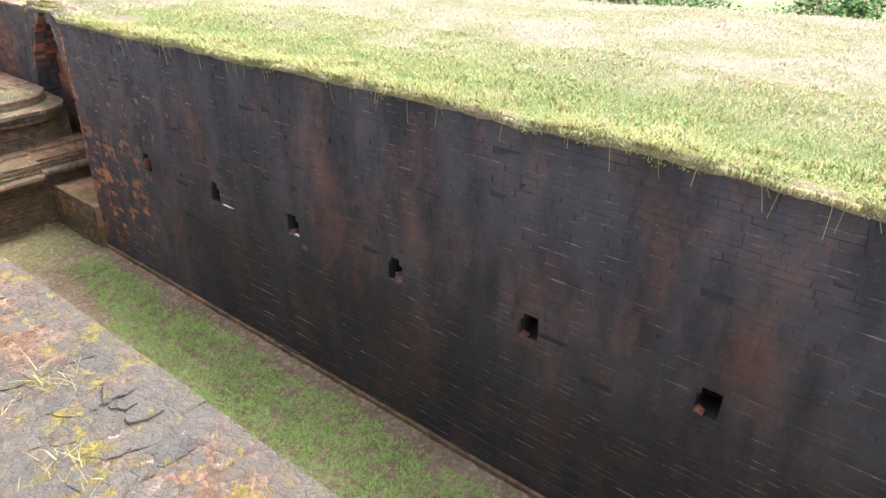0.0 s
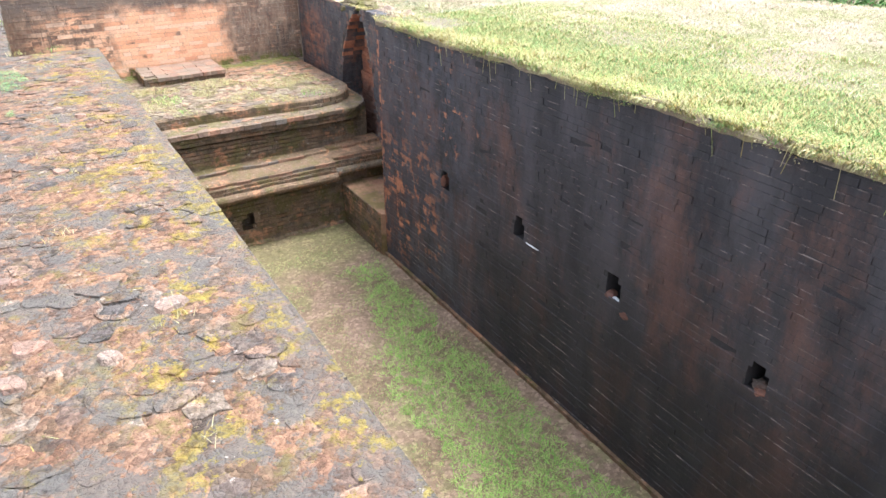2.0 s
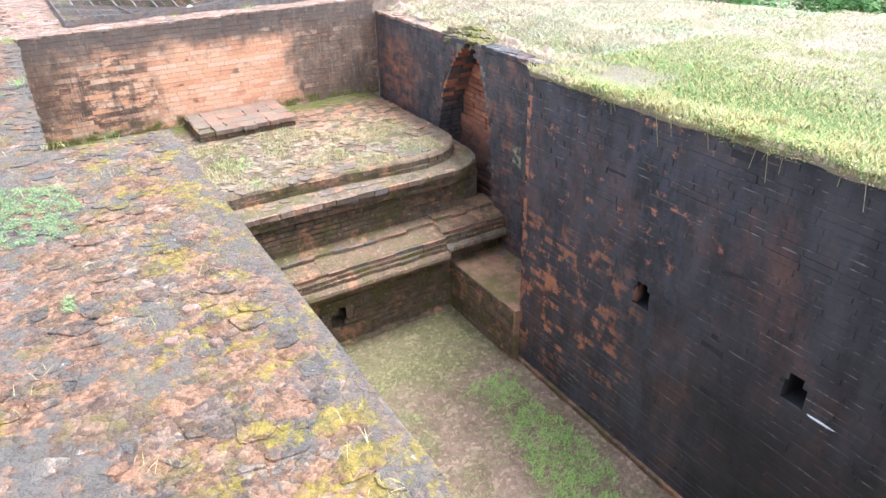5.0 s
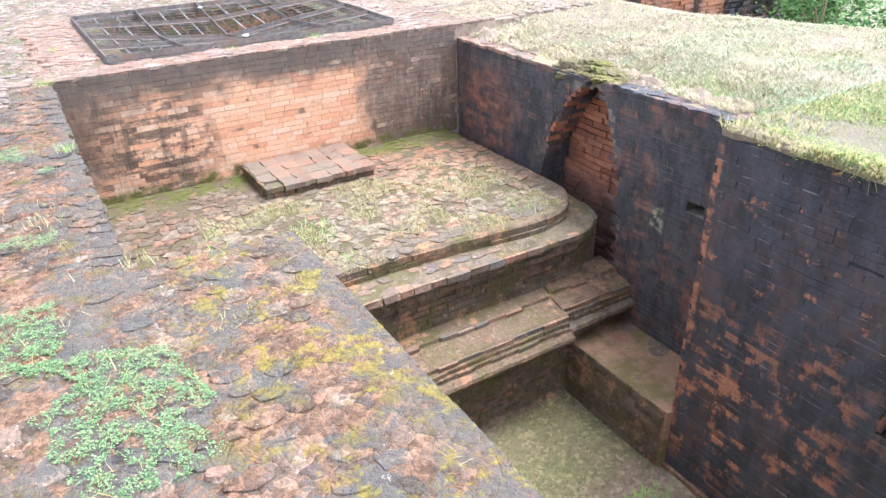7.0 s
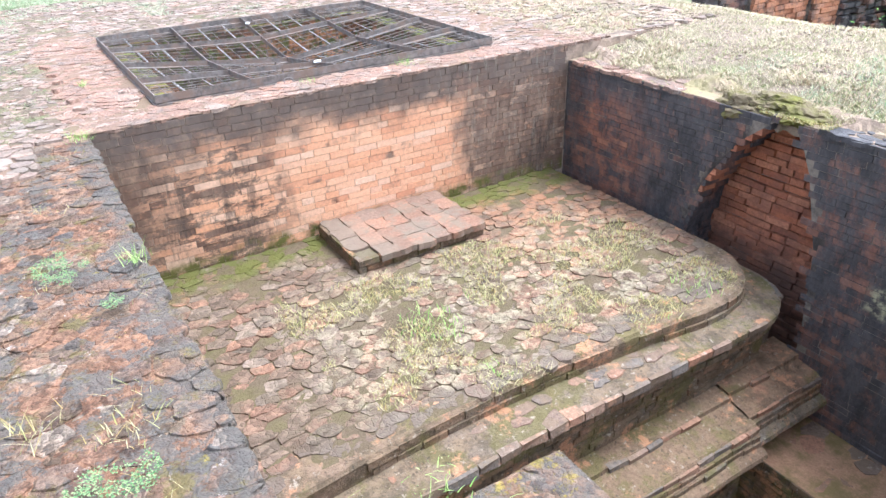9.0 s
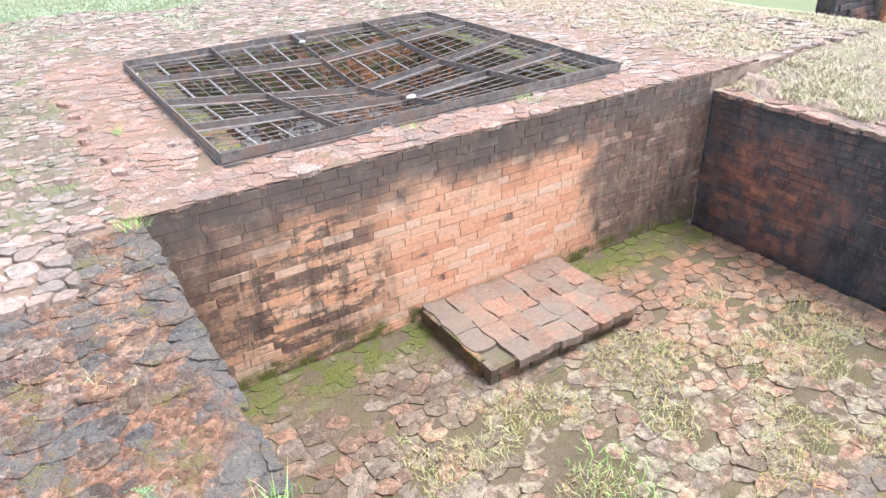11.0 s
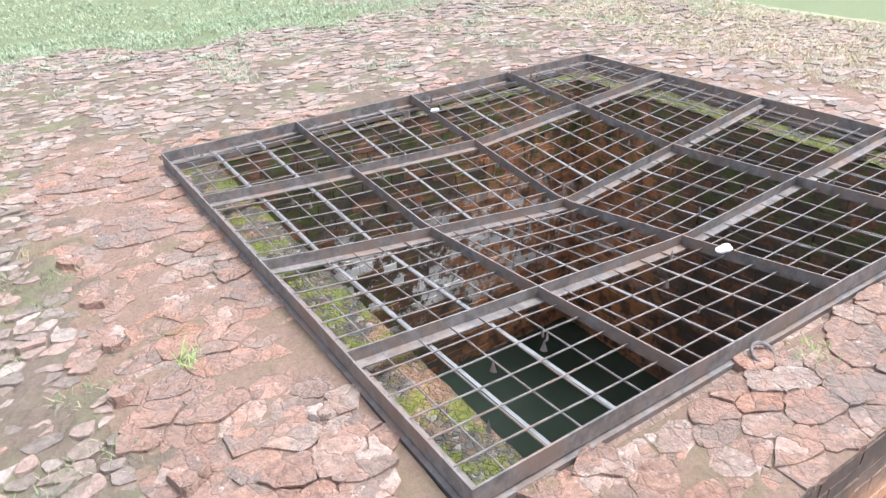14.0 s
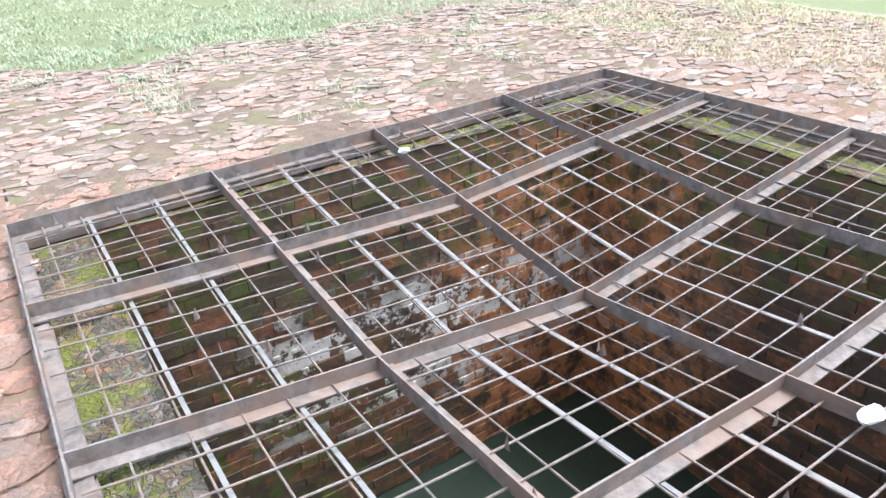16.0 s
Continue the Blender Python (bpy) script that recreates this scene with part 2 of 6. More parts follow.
def recess_wall_brick():
    g = Nodes("blackened_recess_brick")
    c = fired_clay(g, [(0.34, 0.14, 0.085), (0.42, 0.17, 0.10), (0.50, 0.22, 0.13)], 0.5)
    own = g.math("MULTIPLY", g.math("SUBTRACT", g.chance(), 0.5), 0.07)
    patch = g.box(y=(-1.05, -0.15), z=(-1.4, -0.45), soft=0.3, rag=0.5, scale=2.5)
    bare = g.math("MULTIPLY", g.band(g.math("ADD", own, g.noise(3.4, 7, 0.75, off=15)), 0.40, 0.60), patch)
    rusty = g.math("MULTIPLY", g.band(g.math("ADD", own, g.noise(2.6, 7, 0.75, vec=g.stretch((1, 1.3, 0.7)), off=25)), 0.48, 0.64), 0.5)
    specks = g.math("MULTIPLY", g.band(g.noise(17, 6, 0.75, vec=g.stretch((1, 0.7, 1.3)), off=2), 0.60, 0.70), 0.5)
    soot = g.mix(g.band(g.noise(6, 8, 0.8, vec=g.stretch((1, 1.2, 0.6)), off=3), 0.34, 0.68), (0.042, 0.040, 0.043), (0.122, 0.114, 0.115))
    c = g.mix(g.math("MAXIMUM", g.math("MAXIMUM", g.math("MULTIPLY", bare, 0.85), rusty), specks), soot, c)
    streak = g.band(g.noise(5, 6, 0.75, vec=g.stretch((1, 2.4, 0.25)), off=42), 0.56, 0.70)
    c = g.mix(g.math("MULTIPLY", streak, 0.35), c, (0.22, 0.19, 0.165))
    lime = g.band(g.noise(24, 6, 0.78, vec=g.stretch((1, 1, 1.8)), off=40), 0.63, 0.70)
    c = g.mix(g.math("MULTIPLY", lime, 0.6), c, (0.42, 0.38, 0.33))
    c = g.mix(g.math("MULTIPLY", g.box(y=(-3.39, -3.25), z=(-1.33, -1.12), soft=0.03, rag=0.06, scale=9), g.band(g.noise(14, 5, 0.7, off=61), 0.40, 0.6)), c, (0.42, 0.40, 0.26))
    return g.done(c, 0.75, relief(g), 0.7, 0.016, spec=0.4)


def arch_brick():
    g = Nodes("ruddy_arch_brick")
    c = fired_clay(g, [(0.42, 0.16, 0.09), (0.52, 0.20, 0.11), (0.60, 0.27, 0.16), (0.36, 0.14, 0.085)], 0.5)
    dirt = g.band(g.noise(4, 5, 0.7, off=1), 0.42, 0.62)
    c = g.mix(g.math("MULTIPLY", dirt, 0.6), c, (0.20, 0.10, 0.075))
    c = g.mix(g.math("MULTIPLY", g.band(g.noise(22, 5, 0.7, off=6), 0.58, 0.68), 0.5), c, (0.09, 0.06, 0.05))
    # shade low in the opening, put into the brick colour
    c = g.mix(g.math("MULTIPLY", g.box(z=(-2.6, -1.45), soft=0.25, rag=0.4), 0.7), c, (0.085, 0.068, 0.06))
    return g.done(c, 0.9, relief(g), 0.6, 0.014)


def tier_brick():
    g = Nodes("mossy_tier_brick")
    own = g.chance()
    c = g.ramp(own, [(0.0, (0.20, 0.135, 0.085)), (0.2, (0.27, 0.18, 0.115)), (0.4, (0.17, 0.135, 0.10)), (0.6, (0.31, 0.20, 0.13)), (0.78, (0.24, 0.205, 0.165)), (0.9, (0.46, 0.235, 0.14)), (1.0, (0.50, 0.23, 0.125))])
    c = g.mul(c, g.ramp(g.noise(30, 6, 0.75), [(0.3, (0.4,) * 3), (0.7, (1.05,) * 3)]))
    shift = g.math("MULTIPLY", g.math("SUBTRACT", own, 0.5), 0.16)
    dirt = g.band(g.math("ADD", shift, g.noise(4, 6, 0.72, off=2)), 0.42, 0.56)
    grime = g.mix(g.band(g.noise(7, 6, 0.7, off=4), 0.40, 0.60), (0.075, 0.06, 0.038), (0.22, 0.155, 0.095))
    c = g.mix(g.math("MULTIPLY", dirt, 0.75), c, grime)
    moss = g.band(g.noise(3.2, 6, 0.72, off=8), 0.48, 0.59)
    c = g.mix(g.math("MULTIPLY", moss, 0.66), c, g.mix(g.noise(16, 4, off=5), (0.075, 0.07, 0.022), (0.17, 0.15, 0.05)))
    c = g.mix(g.math("MULTIPLY", g.band(g.noise(20, 6, 0.75, off=18), 0.58, 0.65), 0.65), c, (0.42, 0.36, 0.29))
    c = g.mix(g.math("MULTIPLY", g.band(g.noise(3.6, 6, 0.75, off=48), 0.545, 0.62), 0.75), c, (0.47, 0.235, 0.13))
    c = g.mix(g.math("MULTIPLY", g.band(g.noise(34, 5, 0.7, off=28), 0.56, 0.66), 0.75), c, (0.05, 0.042, 0.03))
    return g.done(c, 0.9, g.math("ADD", relief(g), g.math("MULTIPLY", g.noise(10, 5, 0.7, off=3), 1.5)), 0.8, 0.018)


def ledge_brick():
    g = Nodes("weathered_nosing_brick")
    c = fired_clay(g, [(0.19, 0.16, 0.135), (0.16, 0.138, 0.118), (0.26, 0.175, 0.125), (0.18, 0.15, 0.125), (0.38, 0.195, 0.12), (0.22, 0.175, 0.14), (0.52, 0.265, 0.165)], 0.6)
    dirt = g.band(g.noise(5, 6, 0.72, off=12), 0.46, 0.56)
    c = g.mix(g.math("MULTIPLY", dirt, 0.75), c, g.mix(g.noise(14, 5, 0.7, off=3), (0.10, 0.078, 0.052), (0.28, 0.195, 0.13)))
    c = g.mix(g.math("MULTIPLY", g.band(g.noise(16, 6, 0.75, off=18), 0.58, 0.66), 0.6), c, (0.44, 0.385, 0.32))
    c = g.mix(g.math("MULTIPLY", g.band(g.noise(3.1, 5, 0.7, off=22), 0.58, 0.66), 0.6), c, (0.50, 0.27, 0.17))
    c = g.mix(g.math("MULTIPLY", g.band(g.noise(34, 5, 0.7, off=28), 0.58, 0.7), 0.7), c, (0.07, 0.06, 0.045))
    return g.done(c, 0.92, relief(g), 0.7, 0.015)


def platform_stone():
    g = Nodes("brown_platform_paving")
    c = fired_clay(g, [(0.20, 0.135, 0.095), (0.24, 0.17, 0.125), (0.32, 0.245, 0.19), (0.16, 0.12, 0.088), (0.30, 0.17, 0.115), (0.20, 0.15, 0.11), (0.40, 0.22, 0.145)], 0.6)
    n, e = g.cells(22, 0.05, 3.0)
    c = g.mul(c, g.ramp(n, [(0.0, (0.58, 0.58, 0.56)), (0.6, (0.88, 0.88, 0.87)), (1.0, (1.15, 1.13, 1.1))]))
    clay = g.box(x=(2.9, 4.3), y=(-1.6, -0.1), soft=0.4, rag=0.6, scale=3)
    c = g.mix(g.math("MULTIPLY", clay, g.band(g.noise(8, 4, off=2), 0.40, 0.58, 0.1, 0.85)), c, (0.34, 0.17, 0.095))
    straw = g.math("MULTIPLY", g.box(x=(0.9, 4.0), y=(-2.7, -0.9), soft=0.4, rag=0.6, scale=2), g.band(g.noise(14, 5, 0.7, off=5), 0.45, 0.6))
    c = g.mix(g.math("MULTIPLY", straw, 0.6), c, (0.40, 0.35, 0.23))
    dirt = g.band(g.noise(4, 6, 0.72, off=9), 0.48, 0.62)
    c = g.mix(g.math("MULTIPLY", dirt, 0.75), c, (0.14, 0.105, 0.07))
    c = g.mix(g.math("MULTIPLY", g.band(g.noise(33, 5, 0.7, off=28), 0.56, 0.7), 0.6), c, (0.10, 0.08, 0.055))
    front = g.box(y=(-3.0, -2.40), soft=0.08, rag=0.15)
    c = g.mix(g.math("MULTIPLY", front, 0.7), c, g.mix(g.noise(12, 5, 0.7, off=44), (0.10, 0.082, 0.066), (0.19, 0.152, 0.12)))
    moss = g.math("MULTIPLY", g.band(g.noise(4, 5, 0.7, off=14), 0.35, 0.5), g.box(y=(-0.35, 0.2), soft=0.12, rag=0.3))
    c = g.mix(g.math("MULTIPLY", moss, 0.85), c, MOSS)
    return g.done(c, 0.93, g.math("ADD", relief(g), g.math("MULTIPLY", g.band(e, 0.0, 0.12), 0.7)), 0.6, 0.014)


def slab_brick():
    g = Nodes("pink_slab_brick")
    c = fired_clay(g, [(0.30, 0.175, 0.12), (0.38, 0.20, 0.13), (0.22, 0.135, 0.095), (0.26, 0.175, 0.13)], 0.6)
    dirt = g.math("MAXIMUM", g.math("MULTIPLY", g.box(x=(1.0, 1.95), soft=0.25, rag=0.5), 0.85), g.band(g.noise(5, 6, 0.72, off=3), 0.46, 0.6))
    c = g.mix(g.math("MULTIPLY", dirt, 0.8), c, g.mix(g.noise(12, 5, 0.7, off=6), (0.11, 0.095, 0.07), (0.27, 0.215, 0.165)))
    c = g.mix(g.math("MULTIPLY", g.band(g.noise(33, 5, 0.7, off=28), 0.56, 0.7), 0.6), c, (0.13, 0.10, 0.08))
    return g.done(c, 0.92, relief(g), 0.5, 0.012)


def terrace_stone():
    g = Nodes("lichened_terrace_paving")
    own = fired_clay(g, [(0.36, 0.19, 0.115), (0.17, 0.155, 0.145), (0.40, 0.23, 0.145), (0.125, 0.118, 0.115), (0.27, 0.18, 0.115), (0.44, 0.36, 0.29), (0.21, 0.15, 0.105), (0.15, 0.14, 0.135)], 0.5)
    n, e = g.cells(11, 0.10, 1.0)
    small, se = g.cells(34, 0.04, 5.0)
    bits = g.ramp(n, [(0.0, (0.12, 0.112, 0.108)), (0.2, (0.38, 0.205, 0.125)), (0.4, (0.22, 0.155, 0.10)), (0.55, (0.145, 0.132, 0.125)), (0.7, (0.40, 0.25, 0.165)), (0.9, (0.34, 0.18, 0.11)), (1.0, (0.50, 0.42, 0.345))])
    c = g.mix(g.band(g.noise(3.5, 5, 0.7, off=3), 0.46, 0.54, 0.1, 0.85), own, bits)
    c = g.mul(c, g.ramp(small, [(0.0, (0.6, 0.58, 0.57)), (0.5, (1.0, 0.98, 0.95)), (1.0, (1.35, 1.32, 1.28))]))
    c = g.mul(c, g.ramp(g.noise(45, 5, 0.8, off=33), [(0.3, (0.28,) * 3), (0.7, (1.08,) * 3)]))
    edge = g.box(x=(0.72, 1.2), y=(-30, -4.0), soft=0.05, rag=0.22, scale=7)
    edge = g.math("MAXIMUM", edge, g.box(x=(-0.01, 0.2), y=(-4.3, 0.2), soft=0.05, rag=0.2))
    slate = g.band(g.noise(4.2, 8, 0.78, off=13), 0.50, 0.55)
    start = g.math("MULTIPLY", g.box(y=(-16, -11.0), soft=0.5, rag=0.5, scale=2), g.band(g.noise(3.2, 7, 0.75, off=63), 0.42, 0.52))
    grey = g.math("MAXIMUM", g.math("MAXIMUM", g.math("MULTIPLY", edge, g.band(g.noise(12, 6, 0.75, off=66), 0.38, 0.58, 0.25, 0.85)), g.math("MULTIPLY", start, 0.85)), g.math("MULTIPLY", slate, 0.82))
    c = g.mix(grey, c, g.mix(g.noise(22, 6, 0.75, off=6), (0.058, 0.053, 0.047), (0.21, 0.192, 0.168)))
    olive = g.band(g.noise(5, 7, 0.78, off=21), 0.54, 0.62)
    c = g.mix(g.math("MULTIPLY", olive, 0.75), c, (0.17, 0.135, 0.05))
    gold = g.math("MULTIPLY", g.band(g.noise(5.5, 8, 0.78, off=5), 0.525, 0.57), g.box(x=(0.2, 1.0), soft=0.2, rag=0.4, off=9))
    gold = g.math("MAXIMUM", gold, g.math("MULTIPLY", g.band(g.noise(7, 6, 0.75, off=45), 0.63, 0.67), 0.9))
    c = g.mix(g.math("MULTIPLY", gold, 0.64), c, g.mix(g.band(g.noise(24, 5, 0.7, off=4), 0.35, 0.65), (0.13, 0.10, 0.022), (0.42, 0.32, 0.045)))
    white = g.math("MULTIPLY", g.band(g.noise(13, 6, 0.78, off=10), 0.625, 0.67), 0.8)
    c = g.mix(white, c, (0.52, 0.46, 0.41))
    rub = g.math("ADD", g.math("ADD", g.math("MULTIPLY", g.band(e, 0.0, 0.1), 0.3), g.math("MULTIPLY", g.band(se, 0.0, 0.15), 0.25)), g.math("ADD", relief(g), g.noise(24, 6, 0.75, off=50)))
    return g.done(c, 0.93, rub, 0.85, 0.02)


def well_stone():
    g = Nodes("pinkish_well_paving")
    own = fired_clay(g, [(0.42, 0.235, 0.165), (0.38, 0.24, 0.18), (0.33, 0.20, 0.145), (0.50, 0.385, 0.31), (0.45, 0.23, 0.15), (0.31, 0.235, 0.19), (0.40, 0.225, 0.155)], 0.45)
    n, e = g.cells(15, 0.10, 4.0)
    bits = g.ramp(n, [(0.0, (0.24, 0.175, 0.14)), (0.3, (0.40, 0.245, 0.18)), (0.6, (0.30, 0.22, 0.175)), (0.85, (0.46, 0.265, 0.185)), (1.0, (0.56, 0.45, 0.37))])
    c = g.mix(g.band(g.noise(4, 5, 0.7, off=3), 0.44, 0.54, 0.1, 0.8), own, bits)
    c = g.mul(c, g.ramp(g.noise(42, 5, 0.8, off=33), [(0.3, (0.55,) * 3), (0.7, (1.18,) * 3)]))
    grey = g.band(g.noise(3.0, 7, 0.75, off=23), 0.52, 0.60)
    c = g.mix(g.math("MULTIPLY", grey, 0.6), c, g.mix(g.noise(20, 5, 0.7, off=2), (0.115, 0.10, 0.09), (0.29, 0.245, 0.205)))
    pale = g.band(g.noise(10, 6, 0.78, off=11), 0.59, 0.65)
    c = g.mix(g.math("MULTIPLY", pale, 0.7), c, (0.60, 0.50, 0.43))
    olive = g.band(g.noise(3.6, 6, 0.75, off=31), 0.57, 0.66)
    c = g.mix(g.math("MULTIPLY", olive, 0.6), c, (0.165, 0.135, 0.06))
    return g.done(c, 0.92, g.math("ADD", g.math("ADD", relief(g), g.math("MULTIPLY", g.band(e, 0.0, 0.1), 0.35)), g.math("MULTIPLY", g.noise(12, 6, 0.75, off=40), 1.6)), 0.85, 0.02)


def ruin_brick():
    g = Nodes("orange_ruin_brick")
    c = fired_clay(g, [(0.42, 0.19, 0.11), (0.54, 0.25, 0.14), (0.48, 0.27, 0.18)], 0.5)
    c = g.mix(g.math("MULTIPLY", g.band(g.noise(3, 6, 0.72, off=6), 0.47, 0.6), 0.8), c, (0.10, 0.075, 0.065))
    return g.done(c, 0.9, relief(g), 0.5, 0.012)


def rubble_stone():
    g = Nodes("brown_rubble")
    c = fired_clay(g, [(0.34, 0.245, 0.195), (0.27, 0.215, 0.18), (0.40, 0.28, 0.22), (0.23, 0.185, 0.15), (0.45, 0.365, 0.305), (0.38, 0.235, 0.175)], 0.6)
    c = g.mix(g.math("MULTIPLY", g.band(g.noise(5, 6, 0.72, off=3), 0.5, 0.64), 0.6), c, (0.17, 0.14, 0.105))
    c = g.mix(g.math("MULTIPLY", g.band(g.noise(30, 5, 0.7, off=7), 0.58, 0.7), 0.6), c, (0.11, 0.09, 0.075))
    return g.done(c, 0.94, g.math("ADD", relief(g), g.noise(16, 5, 0.7, off=4)), 0.7, 0.015)


def earth(name, a, b, green=None, amount=0.5, scale=3.0):
    g = Nodes(name)
    c = g.mix(g.noise(scale * 4, 6, 0.75), a, b)
    c = g.mul(c, g.ramp(g.noise(80, 4, 0.7, off=2), [(0.25, (0.65,) * 3), (0.75, (1.1,) * 3)]))
    if green:
        c = g.mix(g.math("MULTIPLY", g.band(g.noise(scale, 6, 0.7, off=5), 0.42, 0.62), amount), c, green)
    return g.done(c, 0.97, g.noise(45, 6, 0.75, off=1), 0.7, 0.02, spec=0.1)


def lawn_ground():
    g = Nodes("dry_lawn")
    far = g.band(g.math("ADD", g.x, g.math("MULTIPLY", g.noise(0.9, 5, 0.7, off=8), 2.4)), 5.4, 7.2)
    far = g.math("MULTIPLY", far, g.band(g.y, 5.5, 8.0, 1.0, 0.0))
    c = g.mix(far, (0.18, 0.225, 0.08), g.mix(g.band(g.noise(0.9, 5, 0.7), 0.4, 0.6), (0.27, 0.27, 0.13), (0.42, 0.34, 0.26)))
    c = g.mix(g.math("MULTIPLY", g.band(g.y, 4.0, 6.0), 0.8), c, (0.25, 0.27, 0.16))
    c = g.mix(g.math("MULTIPLY", g.box(x=(3.6, 4.6), y=(-5.3, -4.1), soft=0.2, rag=0.4, scale=3), 0.9), c, g.mix(g.noise(9, 6, 0.75, off=55), (0.20, 0.16, 0.115), (0.44, 0.37, 0.29)))
    bare = g.math("MULTIPLY", g.box(x=(3.9, 9.5), y=(-2.6, 9.0), soft=0.5, rag=1.2, scale=1.2), g.band(g.noise(2.5, 6, 0.7, off=14), 0.36, 0.55))
    c = g.mix(g.math("MULTIPLY", bare, 0.85), c, g.mix(g.noise(7, 5, off=15), (0.23, 0.17, 0.135), (0.40, 0.31, 0.25)))
    c = g.mix(g.math("MULTIPLY", g.band(g.noise(5, 6, 0.75, off=3), 0.5, 0.66), g.math("MULTIPLY", far, 0.8)), c, (0.44, 0.345, 0.27))
    c = g.mix(g.math("MULTIPLY", g.band(g.noise(16, 6, 0.75, off=6), 0.53, 0.68), 0.6), c, (0.15, 0.20, 0.06))
    c = g.mul(c, g.ramp(g.noise(90, 4, 0.7, off=2), [(0.25, (0.5,) * 3), (0.75, (1.1,) * 3)]))
    return g.done(c, 0.97, g.noise(60, 6, 0.75, off=1), 0.8, 0.03, spec=0.1)


def blade(name, stops):
    g = Nodes(name)
    c = g.ramp(g.math("FRACT", g.math("ADD", g.math("MULTIPLY", g.geo.outputs["Random Per Island"], 0.6), g.noise(1.3, 3, off=4))), stops)
    m = g.done(c, 0.75, spec=0.2)
    return m


def iron():
    g = Nodes("rusted_iron")
    c = g.mix(g.band(g.noise(18, 6, 0.7), 0.35, 0.65), (0.115, 0.10, 0.09), (0.235, 0.205, 0.185))
    c = g.mix(g.math("MULTIPLY", g.band(g.noise(6, 5, off=3), 0.44, 0.62), 0.75), c, (0.22, 0.15, 0.112))
    return g.done(c, 0.62, g.noise(120, 4, off=2), 0.4, 0.003, spec=0.4, metal=0.1)


def rim_gravel():
    g = Nodes("mossy_rim_gravel")
    n, e = g.cells(45, 0.03, 2.0)
    c = g.ramp(n, [(0.0, (0.06, 0.056, 0.046)), (0.5, (0.115, 0.103, 0.084)), (0.85, (0.13, 0.088, 0.06)), (1.0, (0.25, 0.235, 0.21))])
    c = g.mix(g.math("MULTIPLY", g.band(g.noise(3, 5, 0.7, off=3), 0.5, 0.62), 0.7), c, (0.33, 0.18, 0.10))
    c = g.mix(g.math("MULTIPLY", g.band(g.noise(7, 6, 0.75, off=5), 0.46, 0.57), 0.85), c, g.mix(g.noise(9, 3, off=8), (0.06, 0.08, 0.018), (0.24, 0.25, 0.04)))
    return g.done(c, 0.95, g.math("ADD", g.band(e, 0.0, 0.2), relief(g)), 0.8, 0.012)


def pit_earth():
    g = Nodes("damp_pit_earth")
    c = g.mix(g.band(g.noise(1.6, 6, 0.7), 0.36, 0.62), (0.42, 0.29, 0.21), (0.29, 0.205, 0.135))
    c = g.mix(g.math("MULTIPLY", g.band(g.noise(3, 6, 0.72, off=5), 0.46, 0.62), 0.7), c, (0.30, 0.275, 0.13))
    foot = g.box(y=(-4.2, -3.0), soft=0.25, rag=0.5, scale=3)
    c = g.mix(g.math("MULTIPLY", foot, 0.7), c, g.mix(g.noise(9, 5, 0.7, off=6), (0.17, 0.18, 0.06), (0.32, 0.27, 0.15)))
    n, e = g.cells(30, 0.05, 2.0)
    c = g.mul(c, g.ramp(n, [(0.0, (0.7,) * 3), (0.8, (1.0,) * 3), (1.0, (1.35,) * 3)]))
    c = g.mul(c, g.ramp(g.noise(70, 5, 0.75, off=2), [(0.25, (0.6,) * 3), (0.75, (1.2,) * 3)]))
    return g.done(c, 0.96, g.math("ADD", g.noise(45, 6, 0.75, off=1), g.noise(9, 5, 0.7, off=7)), 0.8, 0.025, spec=0.15)


def well_wall():
    g = Nodes("stained_well_lining")
    c = fired_clay(g, [(0.19, 0.10, 0.065), (0.34, 0.155, 0.08), (0.15, 0.10, 0.075), (0.26, 0.145, 0.09)], 0.7)
    own = g.math("MULTIPLY", g.math("SUBTRACT", g.chance(), 0.5), 0.2)
    c = g.mix(g.math("MULTIPLY", g.band(g.math("ADD", own, g.noise(4, 6, 0.75, off=2)), 0.40, 0.54), 0.85), c, g.mix(g.noise(9, 5, off=5), (0.04, 0.034, 0.028), (0.12, 0.095, 0.07)))
    rust = g.box(x=(2.5, 3.8), y=(2.2, 3.4), z=(-2.3, -0.2), soft=0.3, rag=0.4)
    c = g.mix(g.math("MULTIPLY", rust, g.band(g.noise(7, 5, 0.7, off=9), 0.42, 0.56)), c, (0.56, 0.25, 0.11))
    moss = g.math("MAXIMUM", g.math("MULTIPLY", g.box(z=(-0.7, 0.2), soft=0.25, rag=0.5), 0.9), g.box(x=(0.5, 2.0), z=(-2.5, -0.9), soft=0.4, rag=0.6, off=3))
    c = g.mix(g.math("MULTIPLY", moss, g.band(g.noise(7, 6, 0.75, off=8), 0.47, 0.58)), c, g.mix(g.noise(12, 3, off=3), (0.05, 0.066, 0.02), (0.16, 0.18, 0.05)))
    lime = g.math("MULTIPLY", g.box(x=(1.4, 3.5), z=(-1.5, -0.8), soft=0.15, rag=0.4), g.band(g.math("ADD", own, g.noise(13, 6, 0.78, off=6)), 0.50, 0.55))
    lime = g.math("MULTIPLY", lime, g.box(y=(2.2, 3.6), soft=0.3, rag=0.3))
    c = g.mix(lime, c, (0.80, 0.76, 0.70))
    return g.done(c, 0.6, relief(g), 0.6, 0.014, spec=0.4)


def pool():
    g = Nodes("murky_green_water")
    c = g.mix(g.noise(1.5, 3), (0.012, 0.02, 0.014), (0.04, 0.056, 0.04))
    return g.done(c, 0.06, g.noise(9, 3), 0.05, 0.005, spec=0.5)


